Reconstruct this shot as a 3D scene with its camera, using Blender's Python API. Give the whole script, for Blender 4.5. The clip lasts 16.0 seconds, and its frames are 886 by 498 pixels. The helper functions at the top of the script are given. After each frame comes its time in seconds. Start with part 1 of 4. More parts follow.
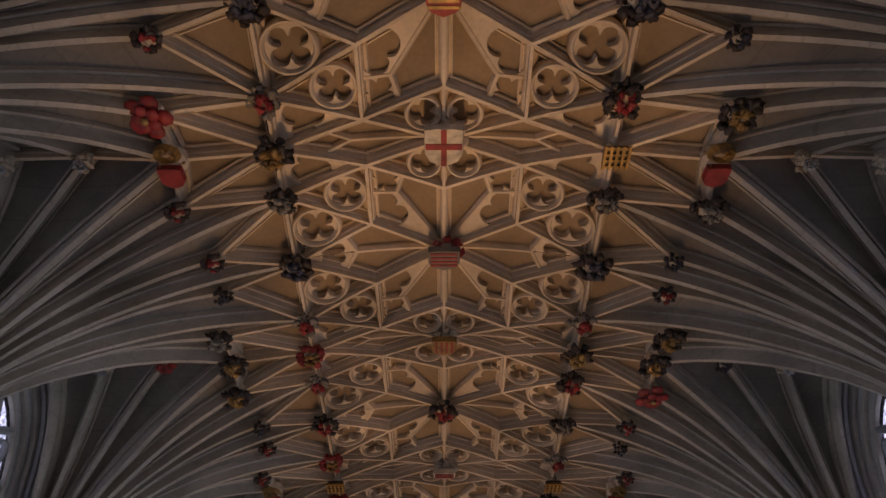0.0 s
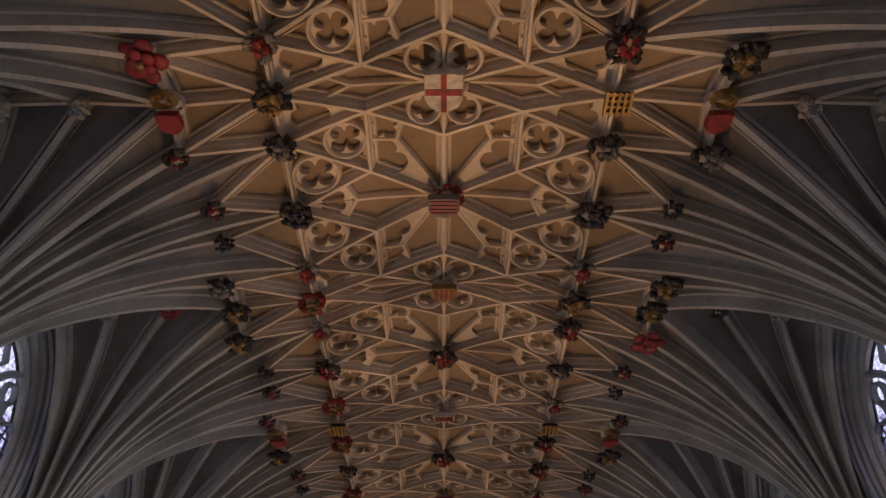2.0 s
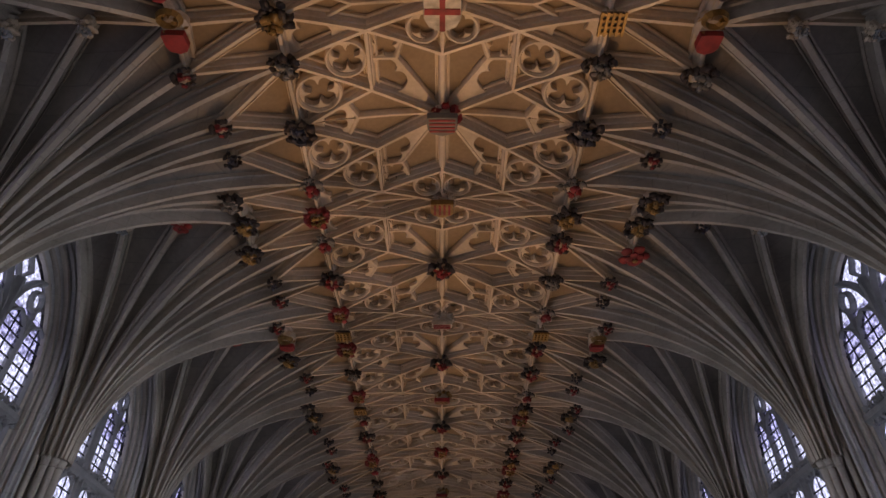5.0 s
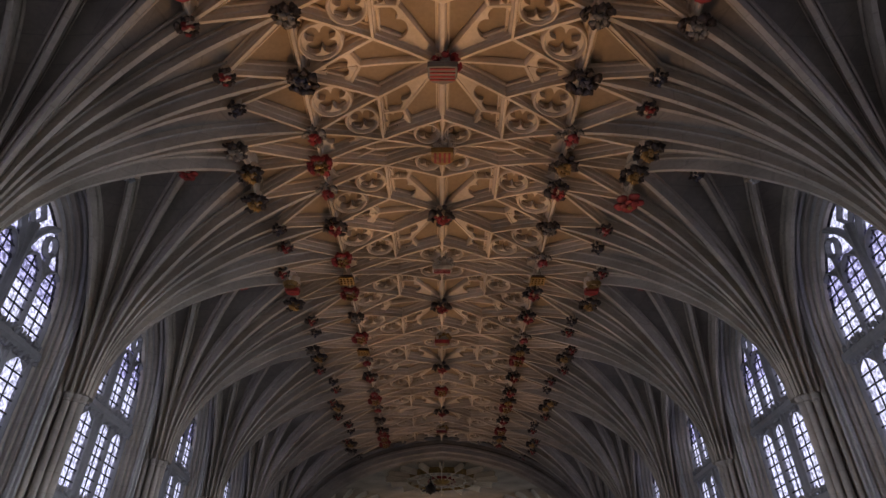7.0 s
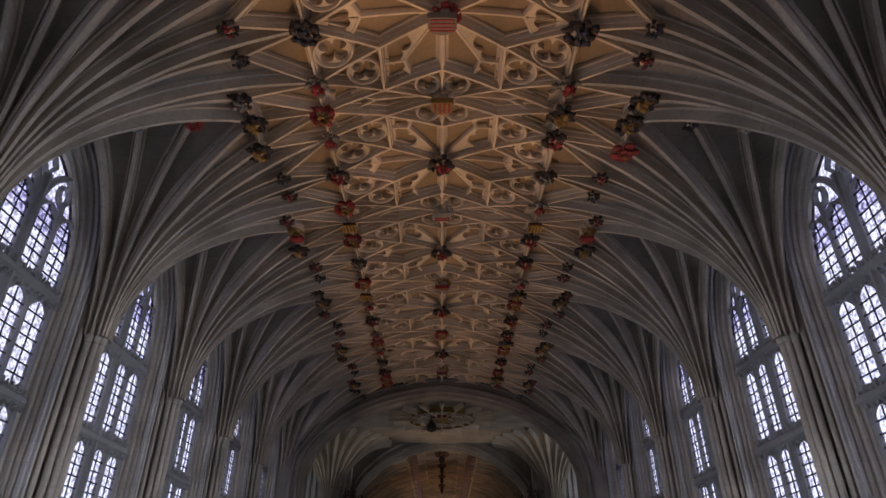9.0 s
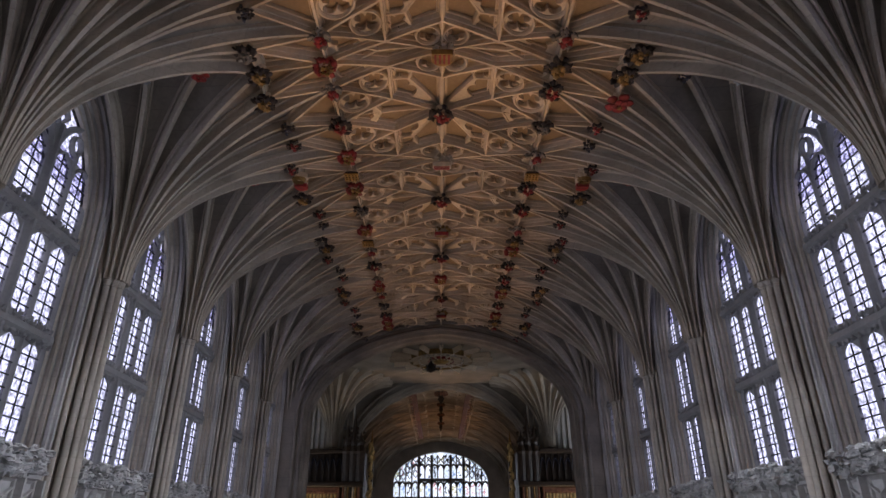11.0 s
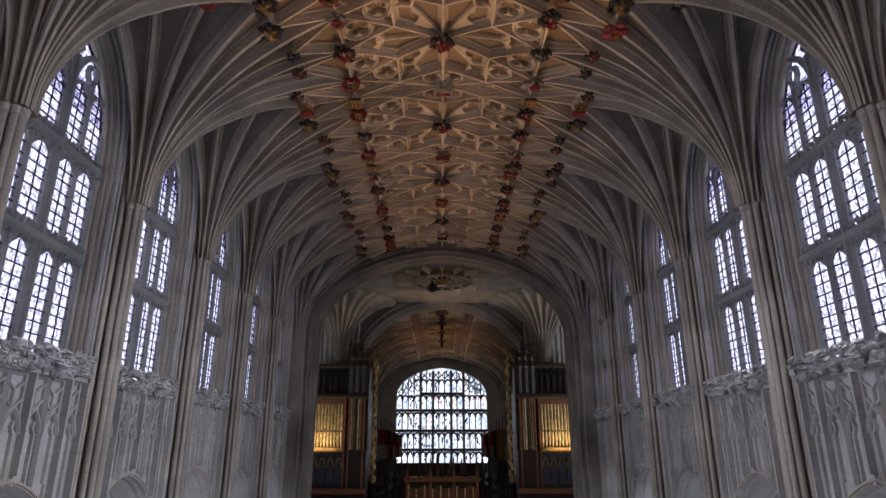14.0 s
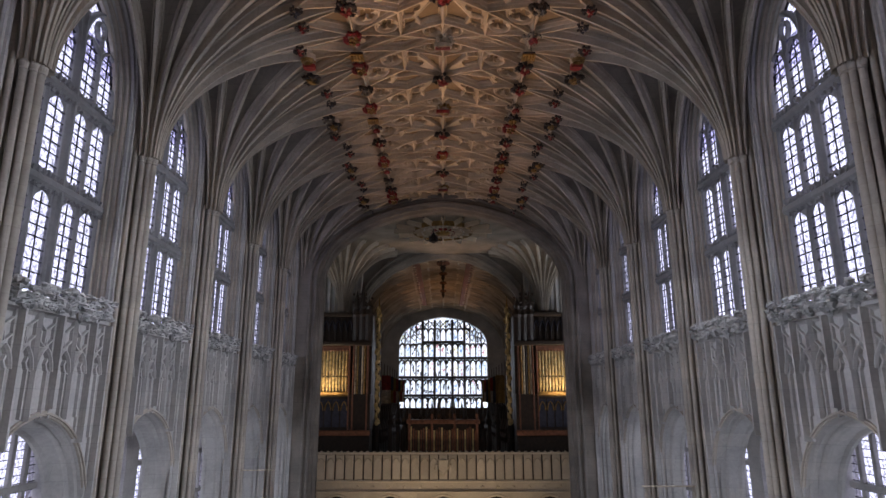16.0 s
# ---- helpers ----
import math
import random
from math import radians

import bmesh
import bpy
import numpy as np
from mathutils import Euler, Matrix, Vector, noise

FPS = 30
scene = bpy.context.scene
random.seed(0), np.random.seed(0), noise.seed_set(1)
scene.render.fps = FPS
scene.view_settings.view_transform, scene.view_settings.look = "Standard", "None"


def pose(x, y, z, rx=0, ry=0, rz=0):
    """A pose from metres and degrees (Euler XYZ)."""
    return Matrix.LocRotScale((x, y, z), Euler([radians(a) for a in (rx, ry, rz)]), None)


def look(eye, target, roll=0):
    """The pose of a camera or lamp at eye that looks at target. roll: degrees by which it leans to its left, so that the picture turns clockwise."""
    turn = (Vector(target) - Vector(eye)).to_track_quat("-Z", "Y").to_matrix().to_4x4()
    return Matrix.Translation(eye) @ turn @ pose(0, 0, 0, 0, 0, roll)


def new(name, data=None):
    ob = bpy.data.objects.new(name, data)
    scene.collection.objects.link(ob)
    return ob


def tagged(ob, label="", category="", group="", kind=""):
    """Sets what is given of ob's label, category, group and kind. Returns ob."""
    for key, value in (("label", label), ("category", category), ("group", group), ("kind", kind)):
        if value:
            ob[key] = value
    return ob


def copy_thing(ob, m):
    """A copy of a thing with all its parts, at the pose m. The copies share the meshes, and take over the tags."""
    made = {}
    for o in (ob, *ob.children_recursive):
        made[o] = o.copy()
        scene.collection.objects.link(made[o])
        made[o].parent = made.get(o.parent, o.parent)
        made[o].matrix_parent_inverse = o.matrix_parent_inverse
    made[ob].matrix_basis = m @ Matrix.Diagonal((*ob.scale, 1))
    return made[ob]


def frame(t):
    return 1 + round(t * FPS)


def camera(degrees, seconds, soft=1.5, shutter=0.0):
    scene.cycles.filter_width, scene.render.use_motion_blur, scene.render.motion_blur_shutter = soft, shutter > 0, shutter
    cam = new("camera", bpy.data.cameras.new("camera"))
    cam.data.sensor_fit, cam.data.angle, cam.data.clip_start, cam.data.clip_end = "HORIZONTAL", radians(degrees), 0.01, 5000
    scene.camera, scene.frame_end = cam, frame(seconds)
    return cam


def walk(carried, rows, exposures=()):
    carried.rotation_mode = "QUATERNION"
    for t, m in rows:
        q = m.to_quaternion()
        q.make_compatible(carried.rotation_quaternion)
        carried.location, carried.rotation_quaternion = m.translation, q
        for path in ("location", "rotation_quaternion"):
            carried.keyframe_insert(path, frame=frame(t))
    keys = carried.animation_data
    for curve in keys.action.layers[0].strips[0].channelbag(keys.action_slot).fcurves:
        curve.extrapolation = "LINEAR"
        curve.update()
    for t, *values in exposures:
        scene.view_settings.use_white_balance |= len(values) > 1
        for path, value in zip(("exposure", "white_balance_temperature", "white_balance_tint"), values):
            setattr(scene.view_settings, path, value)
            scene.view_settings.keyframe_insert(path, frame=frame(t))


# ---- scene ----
import itertools

FOV = 71.51
cam = camera(FOV, 16.0)
# seconds, eye x y z, pitch up, yaw, roll
PATH = [
    (0, -0.004, -0.471, 8.300, 52.585, 0.123, -0.001),
    (1, -0.007, -0.457, 8.284, 50.293, 0.090, 0.001),
    (2, -0.005, -0.453, 8.239, 48.028, 0.081, 0.005),
    (3, -0.006, -0.575, 8.122, 45.442, -0.000, -0.018),
    (4, 0.001, -0.703, 7.961, 42.872, -0.085, -0.044),
    (6.5, -0.010, -1.048, 7.669, 36.526, -0.146, -0.003),
    (7.5, -0.008, -1.202, 7.556, 34.058, -0.131, -0.030),
    (8.5, -0.005, -1.389, 7.448, 31.613, -0.105, -0.059),
    (9, -0.011, -1.506, 7.391, 30.344, -0.140, -0.076),
    (11.5, -0.048, -2.157, 7.098, 24.079, -0.288, -0.136),
    (12.5, -0.064, -2.405, 6.990, 21.718, -0.292, -0.140),
    (13.5, -0.058, -2.682, 6.884, 19.339, -0.237, -0.112),
    (14.5, -0.039, -2.983, 6.781, 17.041, -0.127, -0.070),
    (15.5, -0.015, -3.297, 6.681, 14.824, -0.043, -0.043),
    (16, -0.002, -3.452, 6.630, 13.664, 0.000, -0.068),
]
walk(cam, [(t, pose(x, y, z, 0, 0, yaw) @ pose(0, 0, 0, 90 + pitch) @ pose(0, 0, 0, 0, 0, roll)) for t, x, y, z, pitch, yaw, roll in PATH],
     exposures=[(0.0, -0.38), (4.0, -0.3), (8.0, -0.2), (12.5, 0.0), (16.0, 0.15)])

# ---- plan: one bay is repeated along the nave ----
BAY = 4.0117
WIN0 = 3.63                      # centre line of the bay nearest overhead
BAYS = [WIN0 + BAY * k for k in range(-2, 6)]
PIERS = [WIN0 - BAY / 2 + BAY * k for k in range(-2, 7)]
END = PIERS[-1]                  # west face of the crossing
FLOOR = -1.8
RIDGE, SPRING, HALF = 16.45, 11.9, 6.73

# ---- light: overcast daylight through the windows, warm uplighters ----
world = bpy.data.worlds.new("overcast_sky")
scene.world = world
world.use_nodes = True
sky = world.node_tree.nodes.new("ShaderNodeTexSky")
sky.sky_type, sky.sun_disc = "NISHITA", False
sky.sun_elevation, sky.sun_rotation = radians(35), radians(200)
world.node_tree.links.new(sky.outputs[0], world.node_tree.nodes["Background"].inputs[0])
world.node_tree.nodes["Background"].inputs[1].default_value = 0.08


def area_lamp(name, m, width, height, power, colour, spread=180):
    data = bpy.data.lights.new(name, "AREA")
    data.shape, data.size, data.size_y, data.energy, data.color = "RECTANGLE", width, height, power, colour
    data.spread = radians(spread)
    ob = new(name, data)
    ob.matrix_world = m
    return ob


SKY_WHITE = (0.79, 0.86, 1.0)
for y in BAYS:
    for side in (-1, 1):
        area_lamp("window_daylight", look((side * 6.45, y, 11.0), (side * -2.0, y, 5.0)), 2.3, 2.2, (1.28 if side > 0 else 0.72) * (8 if y < 2 else (95 if y < 5 else (165 if y < 9 else (85 if y < 14 else (30 if y < 17 else 6))))), SKY_WHITE, 130)
for side in (-1, 1):
    area_lamp("aisle_daylight", look((side * 10.0, 9.0, 3.6), (0, 9.0, 2.0)), 32, 3.5, 420, SKY_WHITE)
area_lamp("east_daylight", look((0, 63.4, 9.2), (0, 0, 9.2)), 9, 10, 160, SKY_WHITE)
for side in (-1, 1):
    area_lamp("transept_daylight", look((side * 15.5, 32.0, 9.0), (side * 7.0, 38.3, 13.5)), 5, 6, 130 if side < 0 else 260, SKY_WHITE, 100)
WARM = (1.0, 0.58, 0.29)
# uplighters down the middle of the nave, aimed westwards at the crown of the vault
for y, power in ((-4.0, 2400), (1.2, 5200), (6.4, 4200), (11.6, 3000), (16.8, 2500), (22.0, 2600)):
    data = bpy.data.lights.new("floor_uplight", "SPOT")
    data.energy, data.color, data.spot_size, data.spot_blend, data.shadow_soft_size = power, WARM, radians(37), 1.0, 0.1
    new("floor_uplight", data).matrix_world = look((0, y + 9.0, FLOOR + 0.6), (0, y, 16.0))
for y, back in ((33.5, 4.0), (46.0, 6.0), (54.0, 6.0)):
    data = bpy.data.lights.new("quire_uplight", "SPOT")
    data.energy, data.color, data.spot_size, data.spot_blend, data.shadow_soft_size = 1500, WARM, radians(70), 1.0, 0.1
    new("quire_uplight", data).matrix_world = look((0, y + back, 4.0), (0, y, 16.5))
area_lamp("screen_lamp", look((0, 32.5, FLOOR + 0.3), (0, 36.0, 2.6)), 9.0, 0.1, 110, (1.0, 0.78, 0.55))
for side in (-1, 1):
    area_lamp("organ_lamp", look((side * 7.6, 35.75, 7.0), (side * 7.6, 36.7, 9.0)), 1.8, 0.1, 34, (1.0, 0.72, 0.42))


# ---- materials ----
def stone(name, colour, dark, scale=1.0, rough=0.85, bump=0.35, stain=0.5, joints=0.0):
    """Weathered stone: broad stains, fine grain and relief, at real size."""
    mat = bpy.data.materials.new(name)
    mat.use_nodes = True
    nt = mat.node_tree
    n, link = nt.nodes, nt.links.new
    bsdf = n["Principled BSDF"]
    geo = n.new("ShaderNodeNewGeometry")
    info = n.new("ShaderNodeObjectInfo")
    broad, fine = n.new("ShaderNodeTexNoise"), n.new("ShaderNodeTexNoise")
    broad.inputs["Scale"].default_value, broad.inputs["Detail"].default_value = 0.9 * scale, 5
    fine.inputs["Scale"].default_value, fine.inputs["Detail"].default_value = 14 * scale, 6
    for tex in (broad, fine):
        link(geo.outputs["Position"], tex.inputs["Vector"])
    ramp = n.new("ShaderNodeValToRGB")
    ramp.color_ramp.elements[0].position, ramp.color_ramp.elements[0].color = 0.32, (*dark, 1)
    ramp.color_ramp.elements[1].position, ramp.color_ramp.elements[1].color = 0.66, (*colour, 1)
    link(broad.outputs["Fac"], ramp.inputs["Fac"])
    mix = n.new("ShaderNodeMix")
    mix.data_type, mix.blend_type = "RGBA", "MULTIPLY"
    mix.inputs["Factor"].default_value = stain
    tone = n.new("ShaderNodeMapRange")
    tone.inputs["To Min"].default_value, tone.inputs["To Max"].default_value = 0.55, 1.3
    link(fine.outputs["Fac"], tone.inputs["Value"])
    link(ramp.outputs["Color"], mix.inputs["A"])
    link(tone.outputs["Result"], mix.inputs["B"])
    vary = n.new("ShaderNodeMapRange")
    vary.inputs["To Min"].default_value, vary.inputs["To Max"].default_value = 0.86, 1.12
    link(info.outputs["Random"], vary.inputs["Value"])
    last = n.new("ShaderNodeMix")
    last.data_type, last.blend_type = "RGBA", "MULTIPLY"
    last.inputs["Factor"].default_value = 1.0
    link(mix.outputs["Result"], last.inputs["A"])
    link(vary.outputs["Result"], last.inputs["B"])
    link(last.outputs["Result"], bsdf.inputs["Base Color"])
    if joints:
        apart, plane, blocks = n.new("ShaderNodeSeparateXYZ"), n.new("ShaderNodeCombineXYZ"), n.new("ShaderNodeTexBrick")
        along = n.new("ShaderNodeMath")
        link(geo.outputs["Position"], apart.inputs[0])
        link(apart.outputs["X"], along.inputs[0])
        link(apart.outputs["Y"], along.inputs[1])
        link(along.outputs[0], plane.inputs["X"])
        link(apart.outputs["Z"], plane.inputs["Y"])
        link(plane.outputs[0], blocks.inputs["Vector"])
        blocks.inputs["Scale"].default_value, blocks.inputs["Mortar Size"].default_value = 1.0, 0.007
        blocks.inputs["Brick Width"].default_value, blocks.inputs["Row Height"].default_value = 0.72, 0.34
        blocks.inputs["Color1"].default_value, blocks.inputs["Color2"].default_value = (1.03, 1.025, 1.01, 1), (0.94, 0.94, 0.95, 1)
        blocks.inputs["Mortar"].default_value = (1 - joints, 1 - joints, 1 - joints, 1)
        course = n.new("ShaderNodeMix")
        course.data_type, course.blend_type = "RGBA", "MULTIPLY"
        course.inputs["Factor"].default_value = 1.0
        link(last.outputs["Result"], course.inputs["A"])
        link(blocks.outputs["Color"], course.inputs["B"])
        link(course.outputs["Result"], bsdf.inputs["Base Color"])
    relief = n.new("ShaderNodeBump")
    relief.inputs["Strength"].default_value, relief.inputs["Distance"].default_value = bump, 0.01
    link(fine.outputs["Fac"], relief.inputs["Height"])
    link(relief.outputs["Normal"], bsdf.inputs["Normal"])
    bsdf.inputs["Roughness"].default_value = rough
    return mat


def paint(name, colour, rough=0.55, metal=0.0):
    """Old paint, gilding or timber: worn in spots."""
    mat = stone(name, colour, tuple(c * 0.45 for c in colour), 6.0, rough, 0.3, 0.6)
    mat.node_tree.nodes["Principled BSDF"].inputs["Metallic"].default_value = metal
    return mat


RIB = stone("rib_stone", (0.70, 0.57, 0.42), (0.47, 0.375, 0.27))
# Panels share the ribs' stone; darkened to put recess shade into the colour.
WEB_SHADED = stone("vault_panel_stone_shaded", (0.315, 0.225, 0.14), (0.20, 0.142, 0.088))
# Fan stone darkened against ribs and walls, deepening the shade between ribs.
FAN_DIM = stone("fan_stone_dimmed", (0.27, 0.24, 0.205), (0.16, 0.14, 0.12), joints=0.18)
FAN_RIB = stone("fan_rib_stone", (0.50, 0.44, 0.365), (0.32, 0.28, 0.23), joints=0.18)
# Window stone darkened to offset the glow that lifts it beside the panes.
MULLION = stone("window_stone_dimmed", (0.30, 0.295, 0.30), (0.20, 0.20, 0.205))
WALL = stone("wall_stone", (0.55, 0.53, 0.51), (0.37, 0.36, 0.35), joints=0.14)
PIER = stone("pier_stone", (0.53, 0.475, 0.405), (0.33, 0.295, 0.26), joints=0.14)
CARVED = stone("carved_stone", (0.60, 0.59, 0.57), (0.26, 0.26, 0.26), 3.0, 0.9, 0.8, 0.8)
PALE = stone("screen_stone", (0.74, 0.65, 0.53), (0.60, 0.52, 0.42))
RED = paint("old_red_paint", (0.34, 0.028, 0.026))
CREAM = paint("cream_paint", (0.72, 0.62, 0.48))
GOLD = paint("old_gilding", (0.42, 0.25, 0.075), 0.42, 0.4)
BLACK = paint("blackened_paint", (0.045, 0.03, 0.026))
BLUE = paint("faded_blue_paint", (0.055, 0.055, 0.085))
OAK = paint("dark_oak", (0.045, 0.026, 0.016), 0.5)
REDWOOD = paint("red_brown_oak", (0.30, 0.12, 0.065), 0.5)
RUSSET = stone("russet_painted_stone", (0.15, 0.06, 0.04), (0.09, 0.035, 0.025), rough=0.95)
PIPE = paint("gilt_organ_pipe", (0.88, 0.66, 0.30), 0.4, 0.3)
LEAD = paint("lead", (0.02, 0.02, 0.024), 0.7)
FLAG = stone("floor_flags", (0.20, 0.18, 0.16), (0.12, 0.11, 0.10))


def old_glass(name, tint, murk=0.45):
    """Mottled old glass, part clear and part clouded."""
    mat = bpy.data.materials.new(name)
    mat.use_nodes = True
    nt = mat.node_tree
    n, link = nt.nodes, nt.links.new
    n.remove(n["Principled BSDF"])
    geo, tex = n.new("ShaderNodeNewGeometry"), n.new("ShaderNodeTexNoise")
    tex.inputs["Scale"].default_value, tex.inputs["Detail"].default_value = 11.0, 4
    link(geo.outputs["Position"], tex.inputs["Vector"])
    ramp = n.new("ShaderNodeValToRGB")
    ramp.color_ramp.elements[0].position, ramp.color_ramp.elements[0].color = 0.35, (*[c * murk for c in tint], 1)
    ramp.color_ramp.elements[1].position, ramp.color_ramp.elements[1].color = 0.60, (*tint, 1)
    link(tex.outputs["Fac"], ramp.inputs["Fac"])
    clear, gloss, mix = n.new("ShaderNodeBsdfTransparent"), n.new("ShaderNodeBsdfGlossy"), n.new("ShaderNodeMixShader")
    gloss.inputs["Roughness"].default_value = 0.2
    link(ramp.outputs["Color"], clear.inputs["Color"])
    mix.inputs[0].default_value = 0.06
    link(clear.outputs[0], mix.inputs[1])
    link(gloss.outputs[0], mix.inputs[2])
    link(mix.outputs[0], n["Material Output"].inputs["Surface"])
    return mat


GLASS = old_glass("leaded_glass", (0.82, 0.79, 1.0), 0.34)
BACKDROP = bpy.data.materials.new("overcast_sky_backdrop")
BACKDROP.use_nodes = True
glow = BACKDROP.node_tree.nodes.new("ShaderNodeEmission")
glow.inputs["Color"].default_value, glow.inputs["Strength"].default_value = (0.84, 0.88, 1.0, 1), 1.9
BACKDROP.node_tree.links.new(glow.outputs[0], BACKDROP.node_tree.nodes["Material Output"].inputs["Surface"])


# ---- mesh tools ----
class Geo:
    """Collects vertices and faces of one mesh."""

    def __init__(self):
        self.v, self.f = [], []

    def add(self, verts, faces):
        k = len(self.v)
        self.v += [tuple(p) for p in verts]
        self.f += [tuple(i + k for i in face) for face in faces]
        return self

    def grid(self, rows, closed=False):
        m = len(rows[0])
        faces = []
        for i in range(len(rows) - 1):
            for j in range(m if closed else m - 1):
                a, b = i * m + j, i * m + (j + 1) % m
                faces.append((a, b, b + m, a + m))
        return self.add([p for row in rows for p in row], faces)

    def box(self, lo, hi, chamfer=0.0):
        (x0, y0, z0), (x1, y1, z1) = lo, hi
        c = chamfer
        rings = []
        for z, s in ((z0, c), (z0 + c, 0), (z1 - c, 0), (z1, c)) if c else ((z0, 0), (z1, 0)):
            a, b, d, e = x0 + s, x1 - s, y0 + s, y1 - s
            if c:
                rings.append([(a + c, d, z), (b - c, d, z), (b, d + c, z), (b, e - c, z), (b - c, e, z), (a + c, e, z), (a, e - c, z), (a, d + c, z)])
            else:
                rings.append([(a, d, z), (b, d, z), (b, e, z), (a, e, z)])
        k = len(self.v)
        self.grid(rings, True)
        m = len(rings[0])
        self.f.append(tuple(k + i for i in reversed(range(m))))
        self.f.append(tuple(k + (len(rings) - 1) * m + i for i in range(m)))
        return self

    def lathe(self, profile, centre=(0, 0, 0), n=12, axis=None):
        """profile: (radius, height) rows turned about z (or axis) through centre."""
        rot = Vector((0, 0, 1)).rotation_difference(Vector(axis)).to_matrix() if axis else Matrix.Identity(3)
        c = Vector(centre)
        rows = [[c + rot @ Vector((r * math.cos(2 * math.pi * i / n), r * math.sin(2 * math.pi * i / n), h)) for i in range(n)] for r, h in profile]
        return self.grid(rows, True)

    def sweep(self, points, profile, down=None, scale=None, closed=False):
        """profile: (sideways, outwards) rows, carried along points; down: the outward way where the path stays in one plane."""
        pts = [Vector(p) for p in points]
        rows = []
        for i, p in enumerate(pts):
            a = pts[i - 1] if i or closed else p
            b = pts[(i + 1) % len(pts)] if i + 1 < len(pts) or closed else p
            tan = (b - a).normalized()
            if down is not None:
                out = Vector(down)
                side = tan.cross(out).normalized()
            else:
                flat = Vector((pts[-1].x - pts[0].x, pts[-1].y - pts[0].y, 0)).normalized()
                side = Vector((-flat.y, flat.x, 0))
                out = side.cross(tan).normalized()
                if out.z > 0.02 or (abs(out.z) <= 0.02 and out.dot(flat) < 0):
                    out = -out
            s = scale[i] if scale else 1.0
            rows.append([p + side * (w * s) + out * (h * s) for w, h in profile])
        if closed:
            rows.append(rows[0])
        return self.grid(rows)

    def lump(self, centre, radius, seed, stretch=(1, 1, 1), rough=0.35):
        """A small carved lump with hollows."""
        rows = []
        for i in range(6):
            a = math.pi * (i / 5 - 0.5)
            row = []
            for j in range(8):
                b = 2 * math.pi * j / 8
                d = Vector((math.cos(a) * math.cos(b), math.cos(a) * math.sin(b), math.sin(a)))
                r = radius * (1 + rough * noise.noise(d * 2.3 + Vector((seed * 3.7, seed * 1.3, seed))) * 2)
                row.append(Vector(centre) + Vector((d.x * stretch[0], d.y * stretch[1], d.z * stretch[2])) * r)
            rows.append(row)
        return self.grid(rows, True)

    def mesh(self, name, smooth=False):
        me = bpy.data.meshes.new(name)
        me.from_pydata(self.v, [], self.f)
        me.validate()
        if smooth:
            me.polygons.foreach_set("use_smooth", [True] * len(me.polygons))
        me.update()
        return me


def part(name, geo, material, parent=None, label="", smooth=False):
    me = geo.mesh(name, smooth)
    me.materials.append(material)
    ob = new(name, me)
    if parent:
        ob.parent = parent
    if label:
        ob["label"] = label
    return ob


def thing(name, label, category, kind="", group="", at=(0, 0, 0)):
    ob = new(name)
    ob.location = at
    return tagged(ob, label, category, group, kind)


def lerp(a, b, t):
    return tuple(p + (q - p) * t for p, q in zip(a, b))


def arch_curve(half, zs, za, n=12, power=2.1):
    """A depressed pointed arch from -half to half: (u, z) rows."""
    out = []
    for i in range(2 * n + 1):
        a = math.pi * i / (2 * n)
        u = -half * math.cos(a)
        k = abs(u) / half
        out.append((u, zs + (za - zs) * ((1 - k ** power) ** 0.5 * 0.86 + (1 - k) * 0.14)))
    return out


# ---- the vault of one bay, local to its centre line ----
def vault_z(x):
    return SPRING + (RIDGE - SPRING) * math.sqrt(max(0.0, 1 - (abs(x) / HALF) ** 1.85))


HB = BAY / 2
XL, XS = 1.13, 2.34              # lines of the inner and outer long ribs
NODE = dict(A=(0, 0), R=(0, 0.80), P=(0, HB), L1=(XL, 0.36), L2=(XL, 1.40), S0=(XS, 0), S1=(XS, 0.77), SP=(XS, HB),
            M=(XL, 0.90), Q=(0.60, 0.57), Y=(0.72, 0.93), YP=(1.42, HB), N=(1.62, 1.62), K=(1.32, 0), KN=(1.72, 0.18),
            FP=(3.46, HB - 0.33), F1=(3.72, 0.72), F0=(3.66, 0), T1=(4.87, 0), T2=(5.92, 0), T3=(6.72, 0))
NODE_Z = dict(FP=15.82, F1=15.78, F0=15.88, T1=15.98, T2=15.92, T3=15.6)


def node(name, sx=1, su=1, lift=0.0):
    x, u = NODE[name]
    return Vector((x * sx, u * su, NODE_Z.get(name, vault_z(x)) + lift))


RIB_PROFILE = [(-0.12, -0.03), (-0.118, 0.06), (-0.098, 0.075), (-0.09, 0.04), (-0.07, 0.045), (-0.05, 0.12), (-0.045, 0.135), (-0.026, 0.15), (-0.022, 0.25), (0.022, 0.25), (0.026, 0.15), (0.045, 0.135), (0.05, 0.12), (0.07, 0.045), (0.09, 0.04), (0.098, 0.075), (0.118, 0.06), (0.12, -0.03)]
THIN_PROFILE = [(-0.05, -0.03), (-0.045, 0.06), (-0.018, 0.12), (0.018, 0.12), (0.045, 0.06), (0.05, -0.03)]


def lierne(a, b, sx, su, profile, thing_ob):
    pa, pb = node(a, sx, su), node(b, sx, su)
    pts = []
    for i in range(5):
        p = pa.lerp(pb, i / 4)
        if abs(pa.x) <= XS + 0.01 and abs(pb.x) <= XS + 0.01:
            p.z = vault_z(p.x)
        pts.append(p)
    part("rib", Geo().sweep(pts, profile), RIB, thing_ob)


SHAFT_X, SHAFT_R = 6.76, 0.22
FAN_ENDS = ["SP", "FP", "S1", "F1", "F0", "T1", "T2", "T3"]


